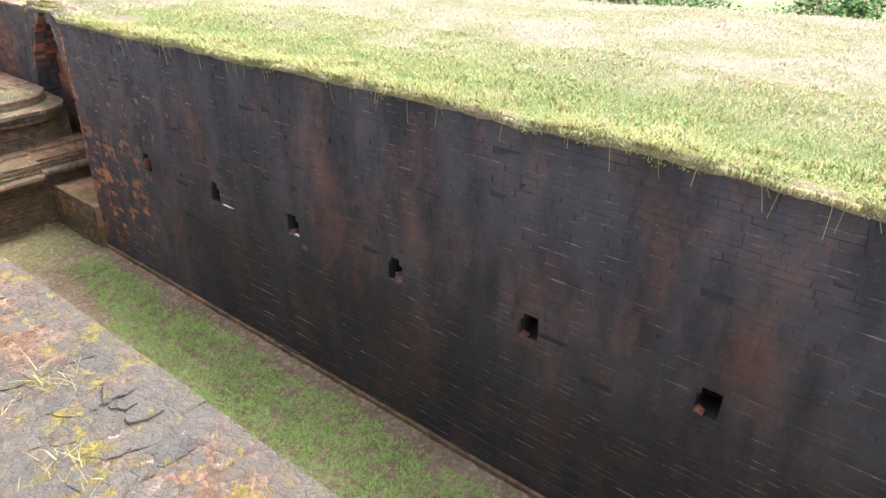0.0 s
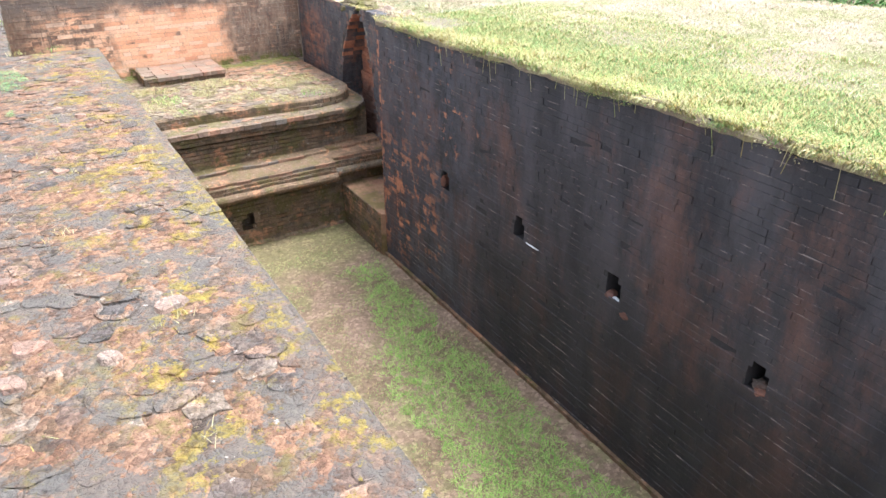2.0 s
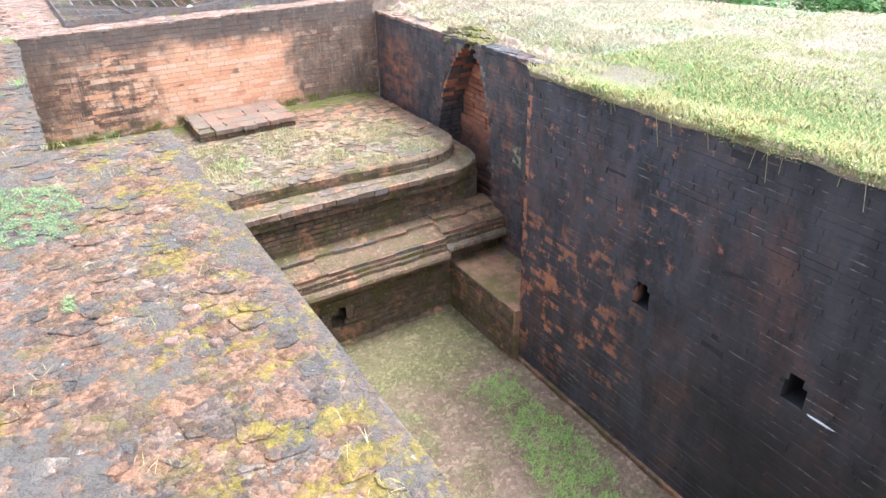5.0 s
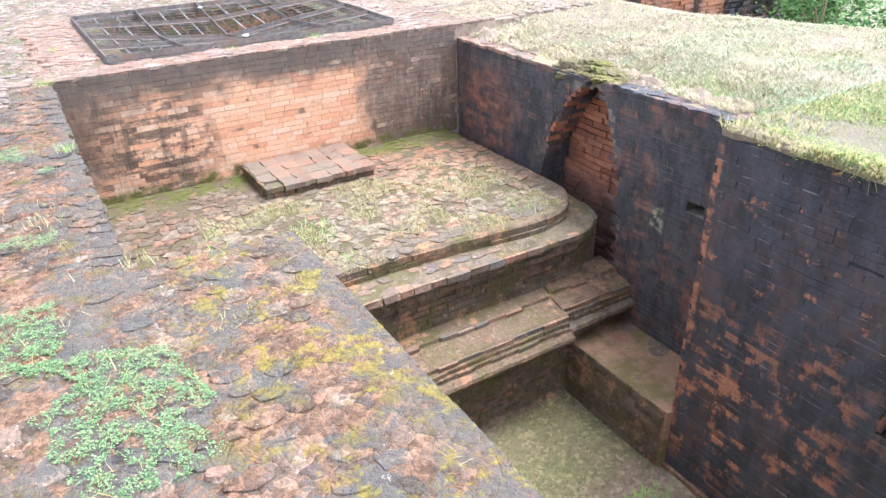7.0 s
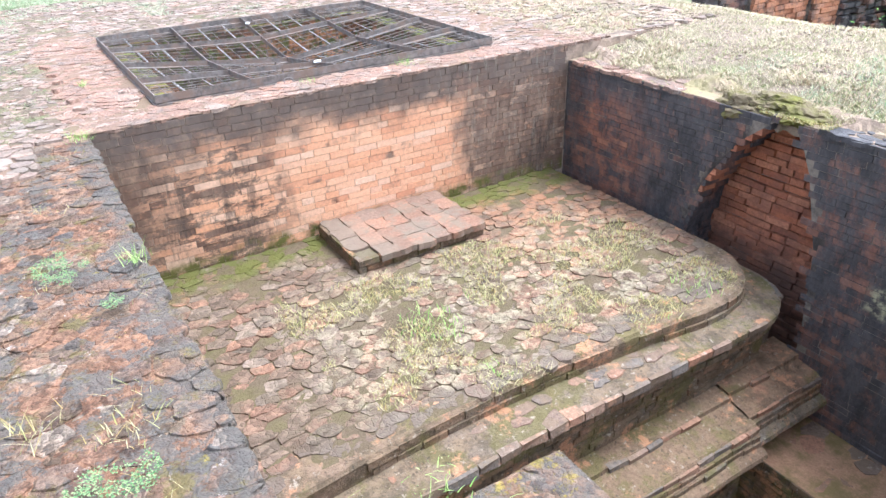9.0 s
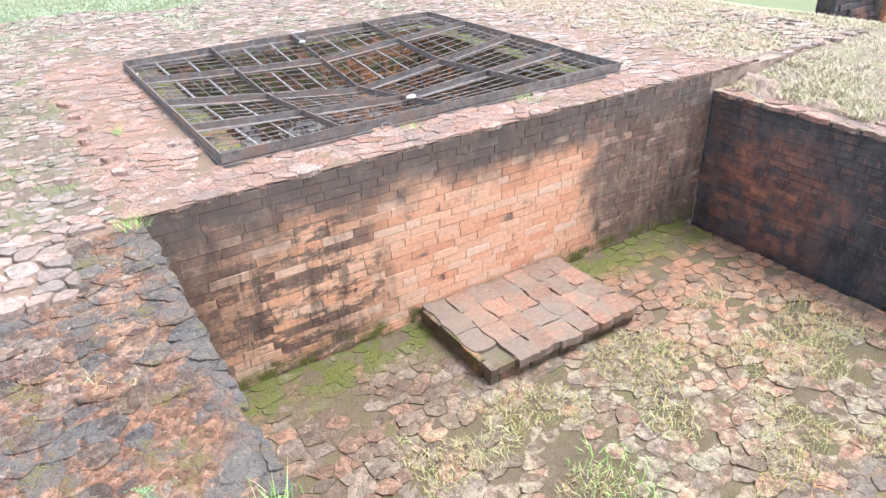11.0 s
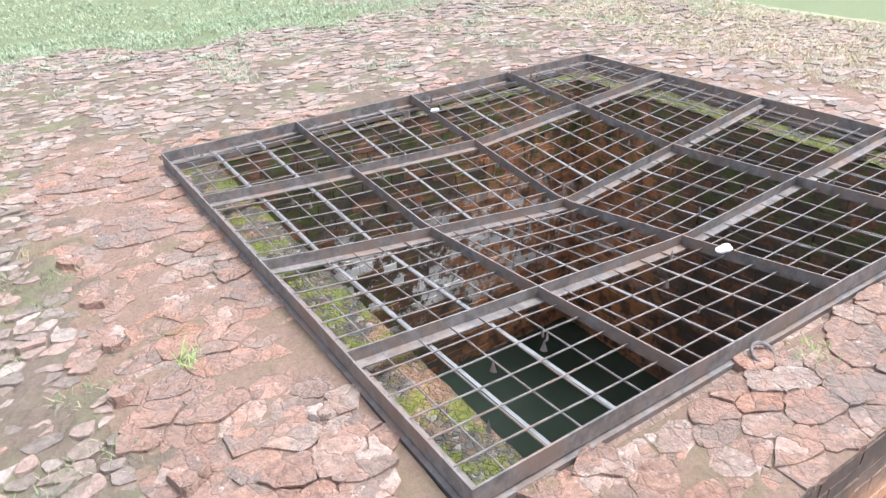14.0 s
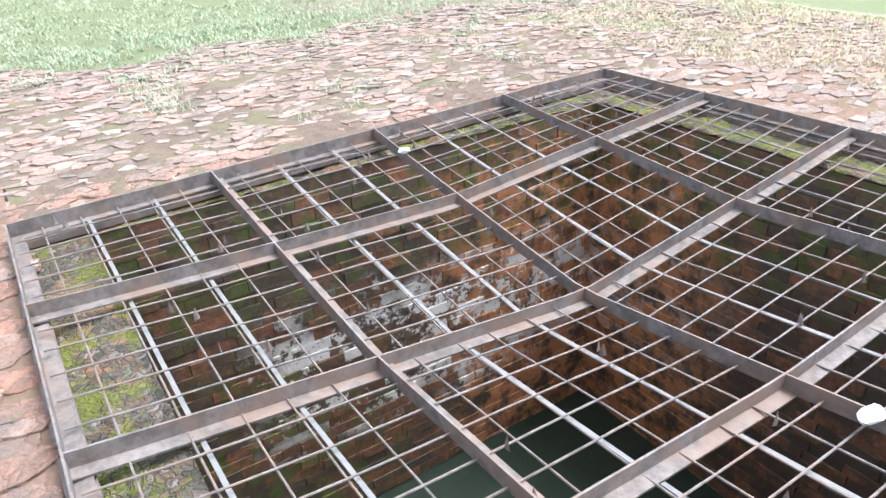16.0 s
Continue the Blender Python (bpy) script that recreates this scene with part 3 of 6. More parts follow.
def plain(name, c, rough=0.6):
    g = Nodes(name)
    return g.done(g.mul(c, g.ramp(g.noise(40, 4), [(0.3, (0.8,) * 3), (0.7, (1.05,) * 3)])), rough, g.noise(90, 3), 0.2, 0.004)


M_END, M_DARK, M_RECESS, M_ARCH, M_TIER, M_LEDGE = end_wall_brick(), dark_wall_brick(), recess_wall_brick(), arch_brick(), tier_brick(), ledge_brick()
M_PLAT, M_SLAB, M_TERR, M_WELLTOP, M_LINING, M_POOL, M_IRON = platform_stone(), slab_brick(), terrace_stone(), well_stone(), well_wall(), pool(), iron()
M_SOIL = earth("dark_joint_soil", (0.13, 0.105, 0.07), (0.25, 0.20, 0.14), (0.13, 0.135, 0.05), 0.5)
M_DARKJOINT = earth("black_mortar", (0.038, 0.036, 0.038), (0.10, 0.092, 0.09))
M_ENDJOINT = earth("grey_mortar", (0.36, 0.27, 0.20), (0.60, 0.46, 0.36), (0.15, 0.125, 0.10), 0.85)
M_FLATIRON = plain("worn_grey_flat_iron", (0.22, 0.215, 0.205), 0.55)
M_FLOOR, M_RIM = pit_earth(), rim_gravel()
M_LAWN = lawn_ground()
M_PLATSOIL = earth("platform_soil", (0.085, 0.065, 0.042), (0.21, 0.16, 0.105), (0.13, 0.12, 0.045), 0.5)
M_WELLSOIL = earth("well_joint_soil", (0.17, 0.118, 0.088), (0.36, 0.235, 0.175), (0.16, 0.135, 0.075), 0.5)
M_RUBBLE = rubble_stone()
M_RECJOINT = earth("limed_dark_mortar", (0.04, 0.037, 0.038), (0.12, 0.105, 0.095), (0.38, 0.33, 0.27), 0.7, 2.4)
M_MOSSCLOD = earth("mossy_clod_soil", (0.13, 0.10, 0.06), (0.32, 0.26, 0.17), (0.16, 0.16, 0.04), 0.9, 5.0)
M_CLOD = earth("dry_clod_soil", (0.20, 0.145, 0.105), (0.50, 0.385, 0.295), (0.30, 0.27, 0.13), 0.7, 3.0)
M_RUIN = ruin_brick()
M_LEDGETOP = earth("ledge_earth", (0.22, 0.13, 0.08), (0.62, 0.37, 0.23), (0.14, 0.12, 0.045), 0.8, 3.0)
M_BLADE = blade("lawn_blades", [(0.0, (0.15, 0.28, 0.08)), (0.3, (0.25, 0.38, 0.125)), (0.5, (0.31, 0.42, 0.15)), (0.7, (0.44, 0.38, 0.17)), (0.85, (0.42, 0.32, 0.15)), (1.0, (0.18, 0.27, 0.085))])
M_DRY = blade("dry_lawn_blades", [(0.0, (0.30, 0.31, 0.14)), (0.3, (0.52, 0.45, 0.29)), (0.6, (0.58, 0.48, 0.34)), (0.85, (0.44, 0.35, 0.26)), (1.0, (0.28, 0.35, 0.13))])
M_PALEGREEN = blade("pale_green_blades", [(0.0, (0.22, 0.33, 0.18)), (0.4, (0.33, 0.42, 0.26)), (0.7, (0.46, 0.45, 0.33)), (1.0, (0.28, 0.38, 0.22))])
M_DIRT = earth("trodden_dirt", (0.10, 0.078, 0.058), (0.27, 0.20, 0.155), (0.17, 0.18, 0.085), 0.55, 2.0)
M_GREEN = blade("fresh_green_blades", [(0.0, (0.15, 0.31, 0.06)), (0.5, (0.25, 0.43, 0.10)), (0.85, (0.38, 0.50, 0.17)), (1.0, (0.50, 0.45, 0.25))])
M_PITGREEN = blade("pit_grass_blades", [(0.0, (0.17, 0.35, 0.065)), (0.5, (0.27, 0.47, 0.10)), (0.85, (0.40, 0.52, 0.155)), (1.0, (0.48, 0.43, 0.22))])
M_DULLGREEN = blade("dull_green_blades", [(0.0, (0.11, 0.17, 0.07)), (0.5, (0.18, 0.24, 0.11)), (0.85, (0.30, 0.29, 0.17)), (1.0, (0.36, 0.31, 0.19))])
M_CLOVER = blade("creeping_leaves", [(0.0, (0.08, 0.17, 0.065)), (0.6, (0.14, 0.26, 0.105)), (1.0, (0.30, 0.35, 0.17))])
M_EDGELEAF = blade("edge_leaf_green", [(0.0, (0.10, 0.22, 0.05)), (0.5, (0.22, 0.36, 0.09)), (0.8, (0.42, 0.42, 0.12)), (1.0, (0.50, 0.36, 0.12))])
M_STRAW = blade("straw_blades", [(0.0, (0.42, 0.36, 0.18)), (0.5, (0.52, 0.45, 0.27)), (0.8, (0.30, 0.32, 0.11)), (1.0, (0.42, 0.27, 0.10))])
M_SHRUB = blade("shrub_leaves", [(0.0, (0.04, 0.11, 0.03)), (0.6, (0.08, 0.19, 0.05)), (1.0, (0.16, 0.28, 0.07))])
M_WHITE = plain("white_plastic", (0.8, 0.8, 0.78), 0.4)
M_TWIG = plain("dry_twig", (0.35, 0.27, 0.19), 0.9)
M_PALESTONE = well_stone()
M_PALESTONE.name = "pale_pink_stone"

rng = random.Random(7)
nrg = np.random.default_rng(11)


# ---- building helpers ----
def part(name, verts, faces, material, parent=None, label="", smooth=False):
    me = bpy.data.meshes.new(name)
    me.from_pydata(verts, [], faces)
    me.validate()
    me.materials.append(material)
    if smooth:
        me.shade_smooth()
    ob = new(name, me)
    ob.parent = parent
    if label:
        tagged(ob, label)
    return ob


def thing(name, label, category, kind="", group="", at=(0, 0, 0)):
    ob = new(name)
    ob.location = at
    ob.empty_display_size = 0.2
    return tagged(ob, label, category, group, kind)


def box_geo(x0, x1, y0, y1, z0, z1):
    v = [(x, y, z) for z in (z0, z1) for y in (y0, y1) for x in (x0, x1)]
    f = [(0, 2, 3, 1), (4, 5, 7, 6), (0, 1, 5, 4), (2, 6, 7, 3), (0, 4, 6, 2), (1, 3, 7, 5)]
    return v, f


def gather(items):
    """Many (verts, faces) as one."""
    V, F, n = [], [], 0
    for v, f in items:
        V += [tuple(p) for p in v]
        F += [tuple(i + n for i in q) for q in f]
        n += len(v)
    return V, F


def worn_brick(seed, inset=0.035, rough=0.006):
    """A unit brick, x 0..1 along, y -1..0 from face to back, z 0..1 up: a worn front with rounded arrises."""
    r = random.Random(seed)
    j = lambda s: r.uniform(-s, s)  # noqa: E731
    front = [(0.008 + j(rough), -1 + j(0.06), inset + j(0.03)), (0.992 + j(rough), -1 + j(0.06), inset + j(0.03)), (0.992 + j(rough), -1 + j(0.06), 1 - inset + j(0.03)), (0.008 + j(rough), -1 + j(0.06), 1 - inset + j(0.03))]
    mid = [(0.0 + abs(j(0.012)), -0.72, 0.0), (1.0 - abs(j(0.012)), -0.72, 0.0), (1.0 - abs(j(0.012)), -0.72, 1.0), (0.0 + abs(j(0.012)), -0.72, 1.0)]
    back = [(0, 0, 0), (1, 0, 0), (1, 0, 1), (0, 0, 1)]
    v = front + mid + back
    f = [(0, 1, 2, 3)] + [(4 + i, 4 + (i + 1) % 4, (i + 1) % 4, i) for i in range(4)] + [(8 + i, 8 + (i + 1) % 4, 4 + (i + 1) % 4, 4 + i) for i in range(4)]
    return v, f


BRICKS = [worn_brick(s) for s in range(10)]


def lay_courses(parent, frame_m, length, height, material, course=0.062, brick=0.25, gap=0.007, proud=0.03, keep=None, single=None, wave=0.0, limit=300, name="brick", rough_depth=0.004, voids=()):
    """Courses of bricks on a face. frame_m: local x along the face, y into the wall, z up. keep(u, z) says where bricks lie; single(u, z) which are loose pieces."""
    meshes = []
    for v, f in BRICKS:
        me = bpy.data.meshes.new(name)
        me.from_pydata(v, [], f)
        me.materials.append(material)
        meshes.append(me)
    V, F, n, count = [], [], 0, 0
    rows = int(height / course)
    for row in range(rows):
        u = -rng.uniform(0, brick)
        while u < length:
            w = brick * (rng.uniform(0.85, 1.15) if rng.random() > 0.22 else rng.uniform(0.45, 0.6))
            a, b = max(u, 0), min(u + w, length)
            u += w
            if b - a < 0.04:
                continue
            z = row * course
            for va, vb, vz0, vz1 in voids:
                if vz0 < z + course / 2 < vz1 and a < vb and b > va:
                    a, b = (a, va) if va - a > b - vb else (vb, b)
            if b - a < 0.03 or (keep and not keep((a + b) / 2, z + course / 2)):
                continue
            d = proud + rng.uniform(-rough_depth, rough_depth)
            m = frame_m @ pose(a + gap / 2, 0, z + gap / 2 + wave * math.sin(a * 1.7 + row), 0, rng.uniform(-0.4, 0.4), 0) @ Matrix.Diagonal((b - a - gap, d, course - gap, 1))
            i = rng.randrange(10)
            if single and count < limit and single((a + b) / 2, z):
                ob = new(name, meshes[i])
                ob.parent = parent
                ob.matrix_basis = m
                count += 1
            else:
                v, f = BRICKS[i]
                V += [tuple(m @ Vector(p)) for p in v]
                F += [tuple(k + n for k in q) for q in f]
                n += len(v)
    if V:
        tagged(part("brickwork", V, F, material, parent), kind="stuff")


def course_along(parent, path, material, out, z, high, proud=0.012, brick=0.2, name="brick", depth=0.03, drop=0.0):
    """One course of bricks along a bent step, their faces a little proud of it."""
    lengths = [math.dist(a, b) for a, b in zip(path, path[1:])]
    total = sum(lengths)

    def at(s):
        for (a, b), l in zip(zip(path, path[1:]), lengths):
            if s <= l:
                break
            s -= l
        k = min(1.0, s / l)
        t = Vector((b[0] - a[0], b[1] - a[1])).normalized()
        return Vector((a[0] + (b[0] - a[0]) * k, a[1] + (b[1] - a[1]) * k)), t

    s = rng.uniform(0, brick)
    while s < total - 0.03:
        w = min(brick * rng.uniform(0.6, 1.25), total - s)
        (p, t), (q, _) = at(s), at(s + w)
        if rng.random() < drop:
            s += w
            continue
        d = (q - p).normalized()
        o = Vector((d.y, -d.x))
        p = p + o * (out + rng.uniform(-0.006, 0.006))
        v, f = BRICKS[rng.randrange(10)]
        ob = part(name, v, f, material, parent)
        ob.matrix_basis = pose(p.x, p.y, z + rng.uniform(-0.003, 0.003), 0, rng.uniform(-0.6, 0.6), math.degrees(math.atan2(d.y, d.x)) + rng.uniform(-1, 1)) @ Matrix.Translation((0, depth, 0)) @ Matrix.Diagonal((w - rng.uniform(0.002, 0.01), depth + proud, high - 0.004, 1))
        s += w


def clip(poly, px, py, nx, ny):
    """The part of a polygon on the near side of a line through (px, py) with the outward normal (nx, ny)."""
    res = []
    for i, (ax, ay) in enumerate(poly):
        bx, by = poly[(i + 1) % len(poly)]
        da, db = (ax - px) * nx + (ay - py) * ny, (bx - px) * nx + (by - py) * ny
        if da <= 0:
            res.append((ax, ay))
        if da * db < 0:
            t = da / (da - db)
            res.append((ax + t * (bx - ax), ay + t * (by - ay)))
    return res


def crazy_cells(x0, x1, y0, y1, sx, sy, jitter=0.42):
    """Irregular paving cells over a rectangle, each about sx by sy."""
    nx, ny = max(1, round((x1 - x0) / sx)), max(1, round((y1 - y0) / sy))
    ax, ay = (x1 - x0) / nx, (y1 - y0) / ny
    seed = {}
    for i in range(-2, nx + 2):
        for j in range(-2, ny + 2):
            seed[i, j] = (i + 0.5 + (0.5 if j % 2 else 0) + rng.uniform(-jitter, jitter), j + 0.5 + rng.uniform(-jitter, jitter))
    res = []
    for i in range(-1, nx + 1):
        for j in range(ny):
            cx, cy = seed[i, j]
            poly = [(cx - 1.6, cy - 1.6), (cx + 1.6, cy - 1.6), (cx + 1.6, cy + 1.6), (cx - 1.6, cy + 1.6)]
            for di in (-2, -1, 0, 1, 2):
                for dj in (-2, -1, 0, 1, 2):
                    if (di or dj) and (i + di, j + dj) in seed and poly:
                        qx, qy = seed[i + di, j + dj]
                        poly = clip(poly, (cx + qx) / 2, (cy + qy) / 2, qx - cx, qy - cy)
            for e in ((0, 0, -1, 0), (nx, 0, 1, 0), (0, 0, 0, -1), (0, ny, 0, 1)):
                poly = clip(poly, *e) if poly else poly
            if len(poly) > 2:
                res.append([(x0 + px * ax, y0 + py * ay) for px, py in poly])
    return res


def paving_piece(poly, z, thick, gap, bevel, tilt, worn=0.05):
    """One worn flat piece on a polygon: origin at its middle, top uneven."""
    cx, cy = sum(p[0] for p in poly) / len(poly), sum(p[1] for p in poly) / len(poly)
    size = math.sqrt(sum((p[0] - cx) ** 2 + (p[1] - cy) ** 2 for p in poly) / len(poly))
    k1, k2 = max(0.3, 1 - gap / size), max(0.2, 1 - (gap + bevel) / size)
    tx, ty = rng.uniform(-tilt, tilt), rng.uniform(-tilt, tilt)
    rim = []
    for (ax, ay), (bx, by) in zip(poly, poly[1:] + poly[:1]):
        k = worn * rng.uniform(0.4, 2.4)
        rim.append((ax + (cx - ax) * k, ay + (cy - ay) * k))
        if worn:
            side = math.hypot(bx - ax, by - ay)
            for q in ((0.33, 0.67) if side > 0.9 * size else (0.5,) if side > 0.35 * size else ()):
                h, l = rng.uniform(-0.13, 0.07), q + rng.uniform(-0.1, 0.1)
                rim.append((ax + (bx - ax) * l + (by - ay) * h * -1, ay + (by - ay) * l + (bx - ax) * h))
    v, n = [], len(rim)
    for k, h in ((k1, -0.02), (k2, thick)):
        for px, py in rim:
            w = rng.uniform(0.97, 1.02) if worn else 1.0
            ox, oy = (px - cx) * k * w, (py - cy) * k * w
            v.append((ox, oy, h + (tx * ox + ty * oy + rng.uniform(-0.0015, 0.0015) if k == k2 else 0)))
    f = [tuple(range(n, 2 * n))]
    f += [(i, (i + 1) % n, n + (i + 1) % n, n + i) for i in range(n)]
    return (cx, cy, z), v, f


def pave(parent, polys, material, height, thick=(0.01, 0.03), gap=0.008, bevel=0.012, tilt=0.06, keep=None, single=None, limit=300, drop=0.0, name="paving_stone", worn=0.05):
    joined, count = [], 0
    for poly in polys:
        cx, cy = sum(p[0] for p in poly) / len(poly), sum(p[1] for p in poly) / len(poly)
        if (keep and not keep(cx, cy)) or rng.random() < drop:
            continue
        at, v, f = paving_piece(poly, height(cx, cy), rng.uniform(*thick), gap * rng.uniform(0.6, 1.6), bevel, tilt, worn)
        if single and count < limit and single(cx, cy):
            ob = part(name, v, f, material, parent)
            ob.location = at
            count += 1
        else:
            joined.append(([(p[0] + at[0], p[1] + at[1], p[2] + at[2]) for p in v], f))
    if joined:
        tagged(part("paving", *gather(joined), material, parent), kind="stuff")


def blades(name, pts, tall, wide, lean, material, parent=None, droop=None):
    """Grass: one bent leaf of two faces at every point."""
    p = np.asarray(pts, float)
    n = len(p)
    a = nrg.uniform(0, 2 * np.pi, n)
    h = tall * nrg.uniform(0.5, 1.3, n)
    d = np.stack([np.cos(a), np.sin(a), np.zeros(n)], 1)
    s = np.stack([-np.sin(a), np.cos(a), np.zeros(n)], 1) * (wide * nrg.uniform(0.6, 1.3, n))[:, None]
    tip = d * (h * lean * nrg.uniform(0.2, 1.4, n))[:, None] + np.array([0, 0, 1.0]) * h[:, None]
    if droop is not None:
        tip = tip * 0.4 + np.asarray(droop) * h[:, None]
    mid = tip * 0.5 + np.array([0, 0, 1.0]) * (h * 0.12)[:, None]
    v = np.stack([p - s, p + s, p + mid + s * 0.7, p + mid - s * 0.7, p + tip], 1).reshape(-1, 3)
    k = np.arange(n)[:, None] * 5
    faces = [tuple(q) for q in (k + [0, 1, 2, 3]).tolist()] + [tuple(q) for q in (k + [3, 2, 4]).tolist()]
    return part(name, v.tolist(), faces, material, parent)


def leaves(name, pts, size, material, parent=None, flat=0.6):
    """Small leaves, each a folded rhomb."""
    p = np.asarray(pts, float)
    n = len(p)
    a = nrg.uniform(0, 2 * np.pi, n)
    e = nrg.uniform(-1, 1, n) * (1 - flat)
    d = np.stack([np.cos(a) * np.cos(e), np.sin(a) * np.cos(e), np.sin(e)], 1)
    s = np.stack([-np.sin(a), np.cos(a), nrg.uniform(-0.5, 0.5, n)], 1)
    L = (size * nrg.uniform(0.6, 1.4, n))[:, None]
    v = np.stack([p, p + d * L * 0.5 + s * L * 0.32, p + d * L, p + d * L * 0.5 - s * L * 0.32], 1).reshape(-1, 3)
    k = np.arange(n)[:, None] * 4
    return part(name, v.tolist(), [tuple(q) for q in (k + [0, 1, 2, 3]).tolist()], material, parent)


def sweep(path, section):
    """A bar: a section of (side, up) points carried along a path of points."""
    v, f, n = [], [], len(section)
    for i, p in enumerate(path):
        t = (Vector(path[min(i + 1, len(path) - 1)]) - Vector(path[max(i - 1, 0)])).normalized()
        side = t.cross(Vector((0, 0, 1))).normalized()
        up = side.cross(t)
        v += [tuple(Vector(p) + side * a + up * b) for a, b in section]
    for i in range(len(path) - 1):
        f += [(i * n + k, i * n + (k + 1) % n, (i + 1) * n + (k + 1) % n, (i + 1) * n + k) for k in range(n)]
    f += [tuple(reversed(range(n))), tuple(range((len(path) - 1) * n, len(path) * n))]
    return v, f


def hill(x, y):
    """The height of the ground round the pit."""
    z = -0.035 if y > 0.3 else -0.09
    if x > 3.5:
        k = min(1.0, max(0.0, (-4.2 - y) / 6))
        edge = 0.02 + 0.12 * k if y < -4.2 else -0.18 + 0.15 * min(1, max(0, (x - 4.6) / 0.9))
        edge = edge if y < 0.3 else -0.035
        z = edge + 0.03 * noise.noise((x * 0.8, y * 0.8, 0)) + 0.015 * noise.noise((x * 3, y * 3, 5))
        near = min(1.0, max(0.0, (y + 4) / 3))
        fall = max(0.0, x - (8.2 + 0.30 * max(0.0, -4 - y) - 1.2 * near))
        z -= min(2.6, (0.16 + 0.06 * near) * fall + 0.05 * (1 - near) * fall * fall)
    return z


# ---- ground, pit and walls ----
PLAT = -1.265
XA, XB, XD, XR, YN, YC = 0.85, 0.08, 3.80, 4.43, -4.05, -4.28


def build_ground():
    xs = [-500, -120, -40, -15, -6, -3, -1.5, -0.6, XB - 0.06, 0.5, XA - 0.06, 2.2, XD + 0.004, XD + 0.06, XR + 0.2] + [4.62 + 0.45 * (i + 1) for i in range(28)] + [19, 23, 30, 50, 120, 500]
    ys = [-500, -120, -40, -25, -18.0] + [-18 + 0.5 * i for i in range(1, 27)] + [YC, YN - 0.06, -3.4, -2.8, -2.2, -1.6, -1.0, -0.5, 0.06, 0.3, 1.3, 2.0, 2.7, 3.5, 4, 5, 6, 7.5, 10, 15, 25, 40, 120, 500]
    ys = sorted(set(ys))
    idx, V, F = {}, [], []
    for i, x in enumerate(xs):
        for j, y in enumerate(ys):
            idx[i, j] = len(V)
            V.append((x, y, hill(x, y)))
    for i in range(len(xs) - 1):
        for j in range(len(ys) - 1):
            cx, cy = (xs[i] + xs[i + 1]) / 2, (ys[j] + ys[j + 1]) / 2
            if (XA - 0.06 < cx < XD + 0.004 and -18 < cy < YC) or (XA - 0.06 < cx < XR + 0.2 and YC <= cy < YN) or (XB - 0.06 < cx < XR + 0.2 and YC < cy < 0.06 and cy > YN - 0.06) or (0.5 < cx < XR + 0.2 and 0.3 < cy < 3.5):
                continue
            F.append((idx[i, j], idx[i + 1, j], idx[i + 1, j + 1], idx[i, j + 1]))
    return tagged(part("ground", V, F, M_LAWN), "dry green and straw lawn on the mound round the pit", "ground", kind="structure")


ground = build_ground()


def wall_core(name, label, boxes, material):
    return tagged(part(name, *gather([box_geo(*b) for b in boxes]), material), label, "wall", kind="structure")


HOLES = [(-5.82, 0), (-7.16, 1), (-8.42, 2), (-9.76, 3), (-11.13, 4), (-12.5, 5)]
# sockets in the dark wall as spans along it: near y, far y, bottom, top
SOCKETS = [s for hy, k in HOLES for s in ((hy - 0.085, hy + 0.075, -1.57, -1.385), (hy - 0.05, hy + 0.05, -1.385, -1.325 if k else -1.34))]


def build_pit():
    f = tagged(part("floor", *gather([box_geo(XB, XR, -18, 0, FLOOR - 0.3, FLOOR - 0.012)]), M_FLOOR), "damp brown earth pit floor with thin grass", "floor", kind="structure")
    # bank with a row of square sockets
    boxes = []
    cuts = [-18] + [v for hy, _ in reversed(HOLES) for v in (hy - 0.085, hy + 0.075)] + [YC]
    for a, b in zip(cuts[0::2], cuts[1::2]):
        boxes.append((XD + 0.006, 4.5, a, b, -3.3, min(hill(3.9, a), hill(3.9, b)) - 0.03))
    for hy, _ in HOLES:
        boxes += [(XD + 0.006, 4.5, hy - 0.085, hy + 0.075, -3.3, -1.57), (XD + 0.006, 4.5, hy - 0.085, hy + 0.075, -1.33, hill(3.9, hy) - 0.03), (XD + 0.28, 4.5, hy - 0.085, hy + 0.075, -1.57, -1.33)]
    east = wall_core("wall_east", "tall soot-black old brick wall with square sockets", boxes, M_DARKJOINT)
    north = wall_core("wall_north", "old orange brick wall with black grime below the well", [(XB - 0.5, 6.8, 0.006, 0.3, -3.2, -0.03)], M_ENDJOINT)
    south = wall_core("wall_south", "old dark brick wall closing the pit", [(-0.5, 4.6, -18.5, -18, -3.2, 0)], M_DARKJOINT)
    west = wall_core("wall_west", "thick old brick wall with a flat lichened top", [(-0.6, XA, -18, YN, -3.2, -0.022), (-0.6, XB, YN, 0.03, -3.2, -0.06)], M_SOIL)
    return f, east, north, south, west


pit_floor, wall_east, wall_north, wall_south, wall_west = build_pit()

# recessed wall with the corbelled opening
ARCH = [(-1.62, -1.95), (-1.62, -1.30), (-1.74, -0.87), (-1.84, -0.70), (-2.02, -0.42), (-2.28, -0.17), (-2.46, -0.17), (-2.53, -0.30), (-2.63, -0.50), (-2.80, -1.07), (-2.86, -1.75), (-2.86, -1.95)]


